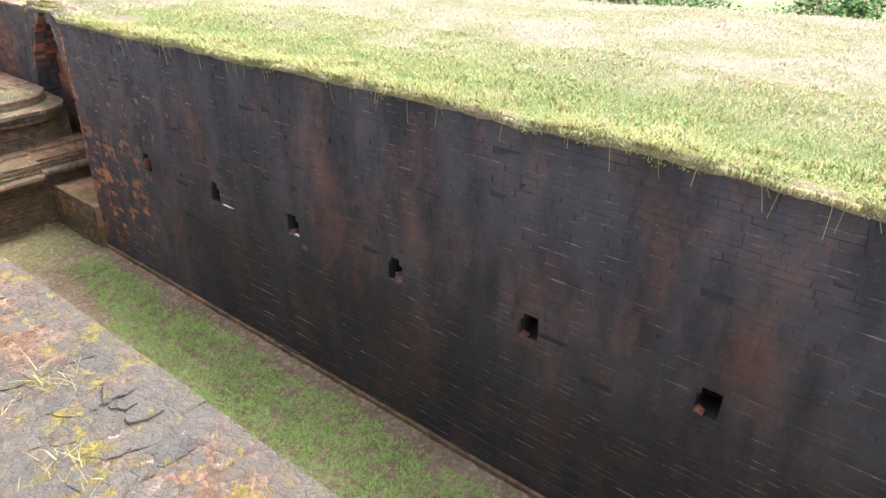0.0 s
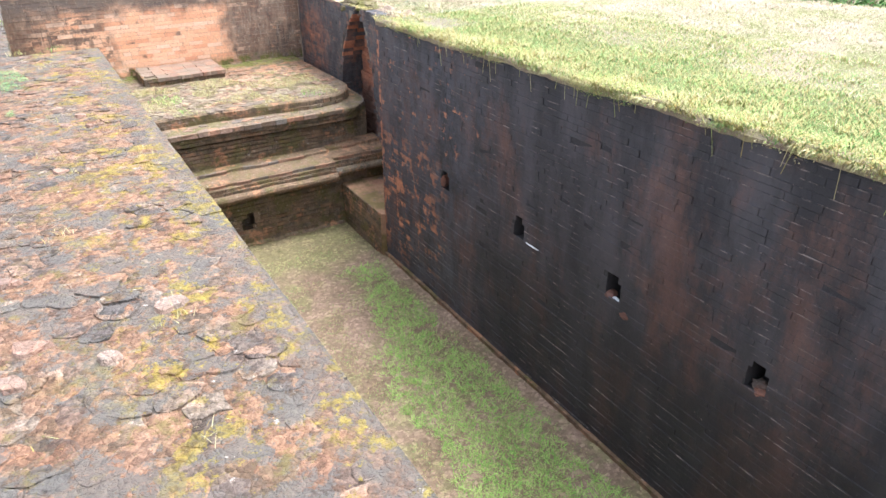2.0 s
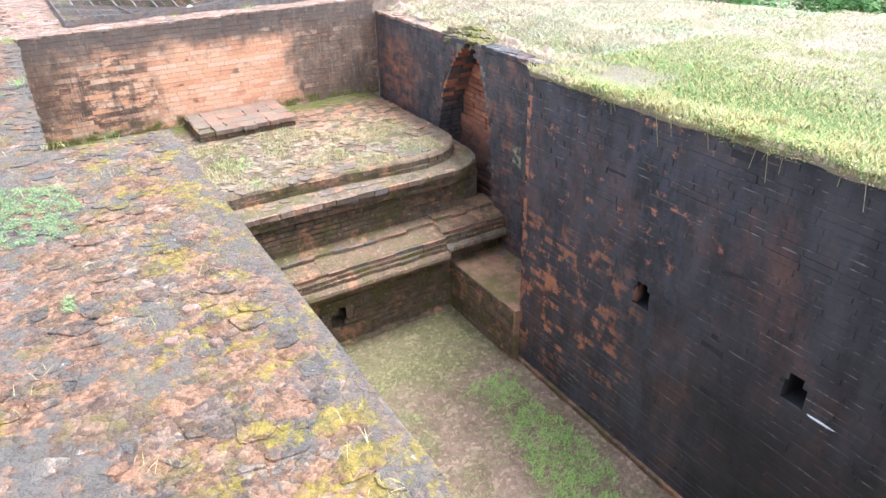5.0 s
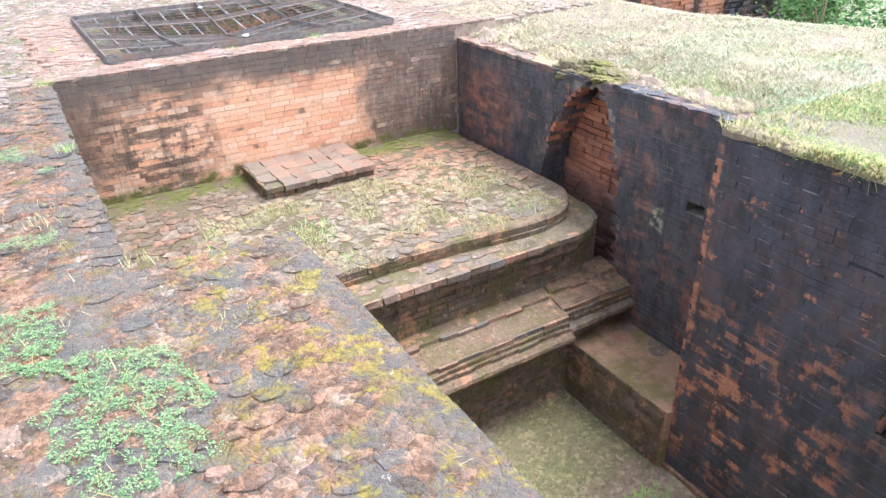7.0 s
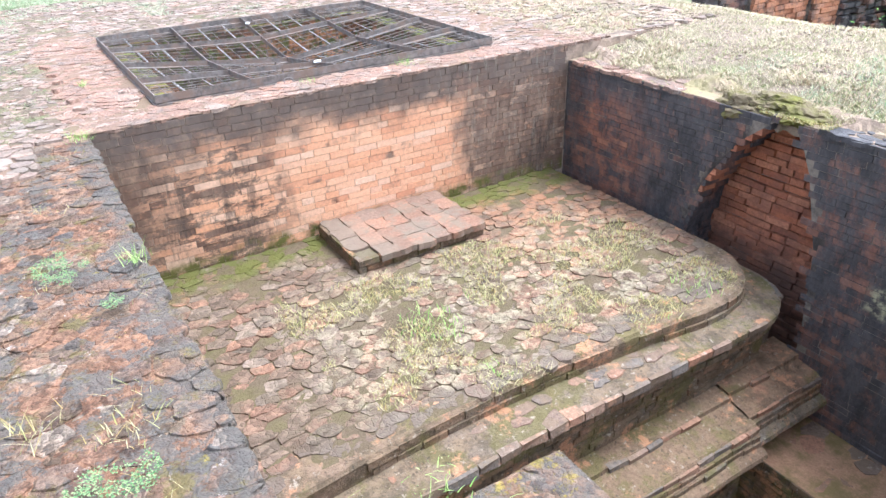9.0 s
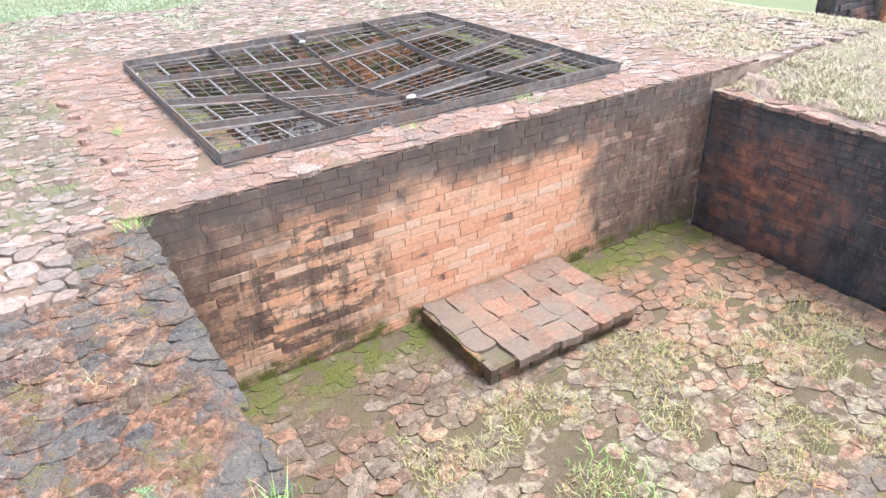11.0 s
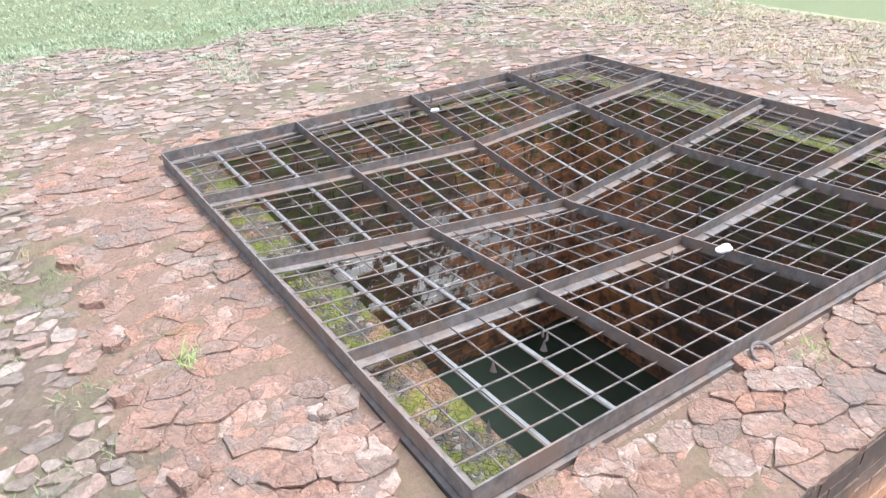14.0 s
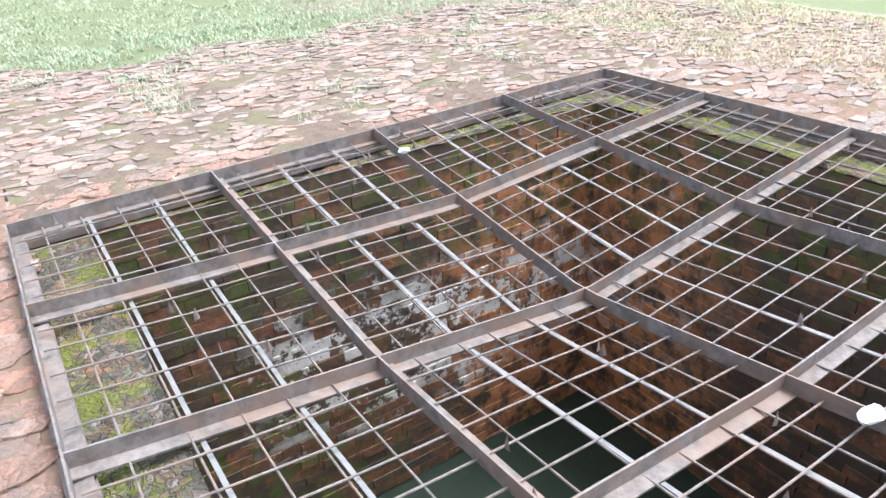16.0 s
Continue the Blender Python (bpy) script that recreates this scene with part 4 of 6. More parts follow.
def arch_span(z):
    """The two sides of the opening at a height: far and near."""
    left = [p for p in ARCH[:6]]
    right = [p for p in ARCH[6:]][::-1]
    res = []
    for side in (left, right):
        y = side[-1][0]
        for (ya, za), (yb, zb) in zip(side, side[1:]):
            if za <= z <= zb:
                y = ya + (yb - ya) * (z - za) / max(1e-6, zb - za)
        if z < side[0][1]:
            y = side[0][0]
        res.append(y)
    return res


def in_arch(y, z):
    if z > -0.17 or z < -2.3:
        return False
    a, b = arch_span(z)
    return b < y < a


def prism(poly, x0, x1):
    """A polygon of (y, z) carried from x0 to x1."""
    n = len(poly)
    v = [(x, y, z) for x in (x0, x1) for y, z in poly]
    return v, [tuple(range(n)), tuple(reversed(range(n, 2 * n)))] + [(i, i + n, (i + 1) % n + n, (i + 1) % n) for i in range(n)]


def build_recess():
    far = [(0.012, -3.2), (0.012, -0.2), (-2.28, -0.2)] + [p for p in ARCH[1:5]][::-1] + [(-1.62, -3.2)]
    near = [(-3.5, -3.2), (-2.86, -3.2)] + [p for p in ARCH[7:11]][::-1] + [(-2.46, -0.2), (-3.5, -0.2)]
    sill = [(-2.86, -3.2), (-1.62, -3.2), (-1.62, -2.3), (-2.86, -2.3)]
    back = [(YC - 0.1, -3.2), (0.012, -3.2), (0.012, -0.22), (YC - 0.1, -0.22)]
    geo = [prism(far, XR + 0.006, 4.95), prism(near, XR + 0.006, 4.95), prism(sill, XR + 0.006, 4.95), prism(back, 4.80, 5.3)]
    # the end part round two square sockets
    for y0, y1, z0, z1 in ((YC - 0.1, -4.03, -3.2, -0.2), (-4.03, -3.85, -3.2, -1.58), (-4.03, -3.85, -1.44, -0.2), (-3.85, -3.80, -3.2, -0.2), (-3.80, -3.62, -3.2, -1.03), (-3.80, -3.62, -0.93, -0.2), (-3.62, -3.5, -3.2, -0.2)):
        geo.append(box_geo(XR + 0.006, 4.95, y0, y1, z0, z1))
    return tagged(part("wall_recess", *gather(geo), M_RECJOINT), "blackened brick wall with a corbelled opening", "wall", kind="structure")


wall_recess = build_recess()

# ---- terrace tops ----


def rough_sheet(name, x0, x1, y0, y1, step, z, amp, material, parent, sink=None):
    """An eroded surface: a fine sheet with lumps and hollows."""
    nx, ny = int((x1 - x0) / step), int((y1 - y0) / step)
    V = []
    for j in range(ny + 1):
        for i in range(nx + 1):
            x, y = x0 + (x1 - x0) * i / nx, y0 + (y1 - y0) * j / ny
            V.append((x, y, z + amp * (0.6 * noise.noise((x * 7, y * 7, 2)) + 0.5 * noise.noise((x * 19, y * 19, 4))) - (sink(x, y) if sink else 0.0)))
    F = [(j * (nx + 1) + i, j * (nx + 1) + i + 1, (j + 1) * (nx + 1) + i + 1, (j + 1) * (nx + 1) + i) for j in range(ny) for i in range(nx)]
    return part(name, V, F, material, parent)


def flat(z):
    return lambda x, y: z + 0.012 * noise.noise((x * 2.1, y * 2.1, 1))


# ---- stepped platform ----
def tier_path(yf, xr, r, x_start=0.1, y_end=-1.45, steps=8, bow=0.0):
    pts = [(x_start + (xr - r - x_start) * i / 16, yf + bow * math.sin(math.pi * min(1, i / 15)) + 0.008 * noise.noise((i * 1.3, yf, 0))) for i in range(17)]
    pts += [(xr - r + r * math.sin(math.pi / 2 * i / steps), yf + r - r * math.cos(math.pi / 2 * i / steps)) for i in range(1, steps + 1)]
    if y_end > yf + r + 0.05:
        pts += [(xr, yf + r + (y_end - yf - r) * i / 4) for i in range(1, 5)]
    return pts


def tier_band(path, profile):
    """A moulded band: for every path point a column of (outward, z) points."""
    v, f, n = [], [], len(profile)
    for i, (x, y) in enumerate(path):
        a, b = path[max(i - 1, 0)], path[min(i + 1, len(path) - 1)]
        t = Vector((b[0] - a[0], b[1] - a[1])).normalized()
        o = (t.y, -t.x)
        for d, z in profile:
            w = 0.006 * noise.noise((x * 4, y * 4, z * 6))
            v.append((x + o[0] * (d + w), y + o[1] * (d + w), z + 0.006 * noise.noise((x * 3, y * 3, z))))
    for i in range(len(path) - 1):
        f += [(i * n + k, (i + 1) * n + k, (i + 1) * n + k + 1, i * n + k + 1) for k in range(n - 1)]
    return v, f


platform = thing("stepped_platform", "mossy old brick platform with moulded steps and rounded corner", "platform")
# (front y, right x, corner radius, start x, end y, profile)
TIERS = {
    "top_step": (-2.68, 4.29, 0.62, 0.1, -1.5, [(-0.35, PLAT - 0.004), (-0.02, PLAT), (0.0, PLAT - 0.02), (0.0, PLAT - 0.14), (0.02, PLAT - 0.16)]),
    "middle_step": (-2.89, 4.40, 0.52, 0.1, -1.5, [(-0.34, -1.395), (-0.02, -1.41), (0.0, -1.425), (0.0, -1.475), (-0.03, -1.485), (-0.03, -1.53), (-0.045, -1.54), (-0.045, -1.585), (-0.09, -1.60), (-0.13, -1.61), (-0.14, -1.80), (-0.12, -1.97)]),
    "lower_step": (-3.16, 3.60, 0.06, 0.1, -2.6, [(-0.45, -1.95), (-0.25, -1.965), (-0.245, -2.0), (-0.22, -2.01), (-0.02, -2.045), (0.0, -2.06), (0.0, -2.10), (0.02, -2.105), (0.02, -2.15), (0.04, -2.155), (0.04, -2.20), (0.0, -2.21)]),
    "roll_moulding": (-3.18, 3.60, 0.05, 0.1, -2.8, [(-0.05, -2.20), (0.06, -2.205), (0.092, -2.23), (0.10, -2.262), (0.085, -2.295), (0.03, -2.325), (-0.15, -2.33)]),
    "corner_step": (-3.09, 4.43, 0.12, 3.585, -1.5, [(-0.45, -1.93), (-0.20, -1.945), (-0.195, -1.98), (-0.17, -1.99), (-0.03, -2.01), (0.0, -2.03), (0.0, -2.07), (0.015, -2.075), (0.015, -2.12), (0.03, -2.125), (0.03, -2.17), (0.0, -2.18)]),
    "corner_roll": (-3.11, 4.43, 0.06, 3.585, -2.4, [(-0.05, -2.17), (0.05, -2.175), (0.082, -2.20), (0.09, -2.232), (0.075, -2.265), (0.02, -2.295), (-0.15, -2.30)]),
    "plinth": (-3.04, 4.43, 0.06, 2.39, -2.9, [(-0.02, -2.27), (0.0, -2.30), (0.0, -3.03), (0.06, -3.07)]),
}
BOW = {"top_step": 0.12, "middle_step": 0.03}
STRAIGHT = ("lower_step", "roll_moulding", "corner_step", "corner_roll")


def tier_way(nm):
    yf, xr, r, x0, y1, _ = TIERS[nm]
    if nm in STRAIGHT:
        return [(x0 + (xr - x0) * i / 18, yf + 0.01 * noise.noise((i * 0.9, yf * 5, 0))) for i in range(19)]
    return tier_path(yf, xr, r, x_start=x0, y_end=y1, bow=BOW.get(nm, 0.0))


for nm, row in TIERS.items():
    if nm != "plinth":
        v, f = tier_band(tier_way(nm), row[-1])
        if nm in STRAIGHT:
            f.append(tuple(range(len(v) - len(row[-1]), len(v))))
        part(nm, v, f, M_TIER, platform)
yf, prof = TIERS["plinth"][0], TIERS["plinth"][-1]
gap_path = [(2.21, yf), (2.3, yf), (2.39, yf)]
part("plinth", *gather([tier_band([(0.1, yf), (1.2, yf), (2.21, yf)], prof), tier_band(tier_way("plinth"), prof), tier_band(gap_path, [(-0.02, -2.29), (0.0, -2.32), (0.0, -2.58), (-0.2, -2.58)]), tier_band(gap_path, [(-0.2, -2.88), (0.0, -2.88), (0.0, -3.03), (0.06, -3.07)])]), M_TIER, platform)
part("bed", *gather([box_geo(XB - 0.02, 4.24, -2.2, 0.008, -2.85, PLAT - 0.014), box_geo(XB - 0.02, 3.7, -2.54, -2.2, -2.85, PLAT - 0.016)]), M_SOIL, platform)
part("inner_fill", *gather([box_geo(XB - 0.02, 4.35, -2.66, -1.4, -3.1, -1.5), box_geo(XB - 0.02, 4.35, -2.82, -2.66, -3.1, -2.06)]), M_TIER, platform)

ledge = thing("brick_ledge", "low brown brick ledge beside the platform foot", "ledge")
part("ledge_top", *box_geo(XD - 0.06, XR + 0.05, YC - 0.02, -2.98, FLOOR - 0.1, -2.455), M_LEDGETOP, ledge)

footing = tagged(part("footing", *gather([box_geo(XD - 0.035, XD + 0.04, -18, -4.25, FLOOR - 0.1, FLOOR + 0.05)]), M_TIER), "low brown brick footing along the dark wall", "footing", kind="structure")

# ---- well shaft ----
WX0, WX1, WY0, WY1 = 0.855, 3.58, 0.475, 3.16
lining = wall_core("well_shaft", "stained brick lining of a square well", [(WX0 - 0.25, WX0, WY0 - 0.25, WY1 + 0.25, -3.2, -0.05), (WX1, WX1 + 0.25, WY0 - 0.25, WY1 + 0.25, -3.2, -0.05), (WX0, WX1, WY0 - 0.25, WY0, -3.2, -0.05), (WX0, WX1, WY1, WY1 + 0.25, -3.2, -0.05), (WX0 - 0.2, WX1 + 0.2, WY0 - 0.2, WY1 + 0.2, -3.4, -3.15)], M_LINING)
water = tagged(part("water", *box_geo(WX0, WX1, WY0, WY1, -3.1, -2.15), M_POOL), "dark green standing water in the well", "water", kind="structure")

# ---- iron grate over the well ----
GX0, GX1, GY0, GY1 = 0.62, 3.82, 0.40, 3.36
RIBU, RIBV = (0.24, 0.49, 0.745), (0.233, 0.484, 0.749)


def on_grate(u, v):
    """A place on the grate from its two shares, 0 to 1: the frame is not quite square."""
    a, b2, c2, d2 = (0.635, 0.41), (3.82, 0.43), (3.85, 3.38), (0.60, 3.20)
    return tuple((1 - u) * (1 - v) * a[k] + u * (1 - v) * b2[k] + u * v * c2[k] + (1 - u) * v * d2[k] for k in (0, 1))


def sag(x, y):
    u = max(0.0, 1 - abs(x - 2.19) / 1.6)
    v = max(0.0, 1 - abs(y - 1.81) / 1.45)
    return 0.06 - 0.21 * (u ** 0.9) * (v ** 0.9)


grate = thing("well_grate", "rusted iron grate sagging in the middle over the well", "grate")
ANGLE = [(0, 0), (0.045, 0), (0.045, 0.006), (0.006, 0.006), (0.006, 0.05), (0, 0.05)]
for a, b in (((0, 0), (1, 0)), ((1, 0), (1, 1)), ((1, 1), (0, 1)), ((0, 1), (0, 0))):
    pts = []
    for i in range(13):
        x, y = on_grate(a[0] + (b[0] - a[0]) * i / 12, a[1] + (b[1] - a[1]) * i / 12)
        pts.append((x, y, 0.006 + 0.006 * noise.noise((x * 2, y * 2, 3))))
    part("frame_bar", *sweep(pts, [(-s, u * 1.25) for s, u in ANGLE][::-1]), M_IRON, grate)
    part("seat_bar", *sweep([(p[0], p[1], -0.03) for p in pts], [(0.015, 0), (-0.05, 0), (-0.05, 0.03), (0.015, 0.03)]), M_IRON, grate)


def across(u0, v0, u1, v1, n, drop, wob=0.0):
    res = []
    for k in range(n + 1):
        x, y = on_grate(u0 + (u1 - u0) * k / n, v0 + (v1 - v0) * k / n)
        res.append((x, y, sag(x, y) - drop + wob * math.sin(k * 1.1 + 20 * (u0 + v0))))
    return res


for s in RIBU:
    part("rib", *sweep(across(s, 0, s, 1, 24, 0.035), ANGLE), M_IRON, grate)
for s in RIBV:
    part("rib", *sweep(across(0, s, 1, s, 24, 0.035), ANGLE), M_IRON, grate)
ROD = [(0.0033 * math.cos(k * math.pi / 3), 0.0033 * math.sin(k * math.pi / 3)) for k in range(6)]
FLAT = [(-0.0065, 0), (0.0065, 0), (0.0065, 0.004), (-0.0065, 0.004)]
for a, b in zip((0, *RIBU), (*RIBU, 1)):
    for i in range(1, 6):
        s = a + (b - a) * i / 6 + rng.uniform(-0.004, 0.004)
        e = s + rng.uniform(-0.005, 0.005)
        if i in (2, 4):
            part("flat_bar", *sweep(across(s + 0.007, 0, e + 0.007, 1, 20, 0.045), FLAT), M_FLATIRON, grate)
        part("rod", *sweep(across(s, 0.005, e, 0.995, 20, 0.03, 0.003), ROD), M_IRON, grate)
for a, b in zip((0, *RIBV), (*RIBV, 1)):
    for i in range(1, 6):
        s = a + (b - a) * i / 6 + rng.uniform(-0.004, 0.004)
        part("rod", *sweep(across(0.005, s, 0.995, s + rng.uniform(-0.005, 0.005), 20, 0.02, 0.003), ROD), M_IRON, grate)

for k in range(70):
    x, y = rng.uniform(GX0 + 0.1, GX1 - 0.1), rng.uniform(GY0 + 0.1, GY1 - 0.1)
    z = sag(x, y) - 0.03
    a = rng.uniform(0, 6.28)
    dx, dy = 0.012 * math.cos(a), 0.012 * math.sin(a)
    part("spike", [(x - dx, y - dy, z), (x + dx, y + dy, z), (x + dy * 0.4, y - dx * 0.4, z), (x, y, z + 0.045), (x - dy * 0.4, y + dx * 0.4, z)], [(0, 2, 3), (2, 1, 3), (1, 4, 3), (4, 0, 3), (0, 4, 1, 2)], M_IRON, grate)


loop = [(2.86 + 0.04 * math.sin(a), GY0 + 0.005 - 0.032 * (1 - math.cos(a)), 0.03 - 0.018 * (1 - math.cos(a))) for a in np.linspace(-math.pi, math.pi, 15)]
part("lifting_ring", *sweep([(1.695 + p[0] - 2.86, p[1], p[2]) for p in loop], [(0.006 * math.cos(k * math.pi / 3), 0.006 * math.sin(k * math.pi / 3)) for k in range(6)]), M_IRON, grate)


def crumpled(name, size, at, material, label, category):
    bm = bmesh.new()
    bmesh.ops.create_icosphere(bm, subdivisions=2, radius=1.0)
    for v in bm.verts:
        k = 1 + 0.55 * noise.noise(v.co * 1.7 + Vector(at))
        v.co = Vector((v.co.x * size[0] * k, v.co.y * size[1] * k, v.co.z * size[2] * k))
    me = bpy.data.meshes.new(name)
    bm.to_mesh(me)
    bm.free()
    me.materials.append(material)
    ob = new(name, me)
    ob.location = at
    return tagged(ob, label, category)


crumpled("plastic_scrap", (0.035, 0.022, 0.016), (2.16, 0.86, sag(2.19, 0.86) + 0.03), M_WHITE, "crumpled white plastic scrap caught on the iron grate", "litter")
crumpled("plastic_scrap", (0.03, 0.018, 0.013), (2.19, 2.98, sag(2.19, 2.98) + 0.03), M_WHITE, "small white plastic scrap on the iron grate rib", "litter")
crumpled("wall_scrap", (0.012, 0.09, 0.007), (XD + 0.0, -7.36, -1.545), M_WHITE, "white paper strip lying in a wall socket", "litter")
crumpled("wall_scrap", (0.02, 0.05, 0.015), (XD + 0.03, -8.44, -1.555), M_WHITE, "white paper scrap lying in a wall socket", "litter")
crumpled("wall_stone", (0.05, 0.06, 0.035), (XD + 0.09, -9.76, -1.54), M_PALESTONE, "pale stone lying in a wall socket", "stone")

for hy, dz, sz in ((-5.75, -1.48, (0.05, 0.022, 0.08)), (-8.36, -1.55, (0.06, 0.06, 0.03)), (-8.58, -1.63, (0.012, 0.05, 0.03)), (-9.80, -1.55, (0.06, 0.05, 0.02)), (-11.06, -1.55, (0.05, 0.05, 0.028)), (-12.44, -1.55, (0.05, 0.05, 0.03))):
    crumpled("brick_stub", sz, (XD + 0.05 if sz[0] > 0.02 else XD + 0.0, hy, dz), M_ARCH, "broken orange brick stub in a wall socket", "brick")

# ---- brick slab on the platform ----
slab = thing("brick_slab", "low pinkish brick plinth on the platform", "plinth")
part("slab_core", *box_geo(1.66, 2.81, -0.80, -0.0, PLAT - 0.02, PLAT + 0.10), M_SOIL, slab)
for i, x in enumerate(np.linspace(1.66, 2.84, 8)[:-1]):
    for j in range(4):
        w, d = 1.19 / 7, 0.21
        y1 = -0.01 - j * d - (0.02 if i % 2 else 0)
        if i == 0 and j == 3:
            continue
        poly = [(x, y1 - d), (x + w, y1 - d), (x + w, y1), (x, y1)]
        at, v, f = paving_piece(poly, PLAT + 0.092, rng.uniform(0.029, 0.033), 0.0004, 0.0035, 0.015, 0.008)
        ob = part("brick", v, f, M_SLAB, slab)
        ob.location = at
lay_courses(slab, pose(1.64, -0.79, PLAT), 1.19, 0.13, M_TIER, course=0.06, brick=0.22, proud=0.04)
lay_courses(slab, pose(1.68, -0.02, PLAT, 0, 0, -90), 0.80, 0.13, M_TIER, course=0.06, brick=0.22, proud=0.04)

# ---- far ruin and shrubs past the lawn ----
ruin = thing("ruined_wall", "broken orange and black brick wall past the lawn", "wall")
part("ruin_core", *gather([box_geo(7.35, 8.2, 0.84, 1.0, -1.8, 0.45), box_geo(8.2, 9.42, 0.74, 1.5, -1.8, 1.0), box_geo(9.42, 10.05, 0.66, 1.5, -1.9, 1.1), box_geo(10.05, 11.55, 0.62, 1.5, -2.1, 0.8)]), M_RECJOINT, ruin)
lay_courses(ruin, pose(7.35, 0.84, -0.6), 0.85, 1.05, M_RECESS, course=0.07, proud=0.05, rough_depth=0.02)
lay_courses(ruin, pose(8.2, 0.74, -1.0), 1.22, 2.0, M_RUIN, course=0.07, brick=0.2, proud=0.05, single=lambda u, z: True, rough_depth=0.02)
lay_courses(ruin, pose(9.42, 0.66, -1.2), 0.63, 2.3, M_RUIN, course=0.07, brick=0.2, proud=0.05, single=lambda u, z: True, rough_depth=0.012)
lay_courses(ruin, pose(10.05, 0.62, -1.4), 1.5, 2.2, M_RECESS, course=0.075, brick=0.17, proud=0.08, rough_depth=0.06, wave=0.02)


def shrub(at, r, seed):
    s = random.Random(seed)
    ob = thing("shrub", "low dense green shrub beyond the lawn edge", "shrub", group="shrubs past the lawn", at=at)
    stems = []
    for _ in range(7):
        a, l = s.uniform(0, 6.28), s.uniform(0.5, 0.9) * r
        stems.append(sweep([(0, 0, -0.15), (math.cos(a) * l * 0.4, math.sin(a) * l * 0.4, l * 0.6), (math.cos(a) * l * 0.8, math.sin(a) * l * 0.8, l * 1.1)], [(0.012, 0), (-0.006, 0.01), (-0.006, -0.01)]))
    part("branchwork", *gather(stems), M_TWIG, ob)
    pts = []
    for _ in range(26):
        a, q, h = s.uniform(0, 6.28), math.sqrt(s.random()) * r, s.uniform(0.1, 1.15) * r
        q *= 1.1 - 0.45 * h / (1.15 * r)
        pts.append(nrg.normal((math.cos(a) * q, math.sin(a) * q, h), 0.13 * r, (90, 3)))
    leaves("foliage", np.concatenate(pts), 0.075, M_SHRUB, ob, flat=0.3)
    return ob


base_shrubs = [shrub((14.0, -11.0, hill(14.0, -11.0)), 1.0, 1), shrub((14.2, -9.6, hill(14.2, -9.6)), 0.85, 2), shrub((13.4, -8.4, hill(13.4, -8.4)), 1.1, 3)]
srn = random.Random(5)
for k in range(46):
    y = -17 + 0.42 * k + srn.uniform(-0.2, 0.2)
    x = 10.6 + 0.30 * max(0.0, -4 - y) + srn.uniform(0.0, 4.5)
    copy_thing(base_shrubs[k % 3], pose(x, y, hill(x, y) - 0.05, 0, 0, srn.uniform(0, 360)))

# ---- grass ----
def scatter(n, x0, x1, y0, y1, z, keep=None, power=1.0):
    x = x0 + (x1 - x0) * nrg.random(n) ** power
    y = nrg.uniform(y0, y1, n)
    pts = []
    for a, b in zip(x, y):
        if keep is None or keep(a, b):
            pts.append((a, b, z(a, b) if callable(z) else z))
    return pts


def clump(scale, level, off=0.0):
    return lambda x, y: noise.noise((x * scale, y * scale, off)) > level


def worn_corner(x, y):
    """Bare trodden soil over the corner of the dark wall."""
    return XD - 0.1 < x < 4.5 + 0.3 * noise.noise((x * 3, y * 3, 51)) and -5.2 + 0.7 * noise.noise((x * 2, y * 2, 52)) < y < YC + 0.05


def grass(name, label, pts, tall, wide, lean, material, **kw):
    pts = [q for q in pts if not worn_corner(q[0], q[1]) or nrg.random() < 0.3]
    return tagged(blades(name, pts, tall, wide, lean, material, **kw), label, "grass", kind="stuff")


grass("lawn_grass", "short green lawn grass along the pit edge", scatter(120000, XD + 0.03, 6.2, -14.5, YC, lambda x, y: hill(x, y) - 0.004, lambda x, y: noise.noise((x * 1.7, y * 1.7, 7)) > -0.75, power=1.5), 0.026, 0.003, 1.5, M_BLADE)
grass("lawn_grass", "short dry lawn grass across the mound", scatter(110000, 5.0, 11.0, -15, -1.5, lambda x, y: hill(x, y) - 0.004, lambda x, y: noise.noise((x * 1.3, y * 1.3, 5)) > -0.6), 0.022, 0.0036, 1.8, M_DRY)
grass("lawn_grass", "short greenish grass above the recessed wall", scatter(20000, XR + 0.3, 8.5, YC, -1.4, lambda x, y: hill(x, y) - 0.004, lambda x, y: noise.noise((x * 1.4, y * 1.4, 3)) > -0.05, power=1.3), 0.026, 0.0032, 1.7, M_PALEGREEN)
grass("lawn_grass", "sparse dry grass behind the recessed wall", scatter(170000, XR + 0.25, 11.5, -3.6, 5.5, lambda x, y: max(hill(x, y), -0.01 if y > 0.1 and x < 6.6 else -9) - 0.004, lambda x, y: noise.noise((x * 2.4, y * 2.4, 13)) > -0.5), 0.026, 0.003, 2.0, M_DRY)
grass("lawn_grass", "green grass beyond the well paving", scatter(130000, -4, 13, 2.2, 15, lambda x, y: hill(x, y) - 0.003, lambda x, y: y > 6.0 - 0.25 * x - 1.6 * min(1.0, max(0.0, x - 6.4)) + 1.2 * noise.noise((x * 0.9, y * 0.9, 3)) and noise.noise((x * 2.4, y * 2.4, 9)) > -0.15), 0.03, 0.005, 1.4, M_PALEGREEN)
grass("lawn_grass", "pale grass left of the well paving", scatter(16000, -4, -0.2, 0.3, 6.5, -0.012, clump(1.6, 0.0, 41)), 0.024, 0.0022, 1.5, M_DULLGREEN)
grass("coping_weeds", "dry grass clumps on the coping of the recessed wall", scatter(16000, XR + 0.14, 5.3, -3.9, -0.05, lambda x, y: max(-0.15, hill(x, y)), clump(2.6, 0.05, 17)), 0.04, 0.0028, 1.6, M_DRY)
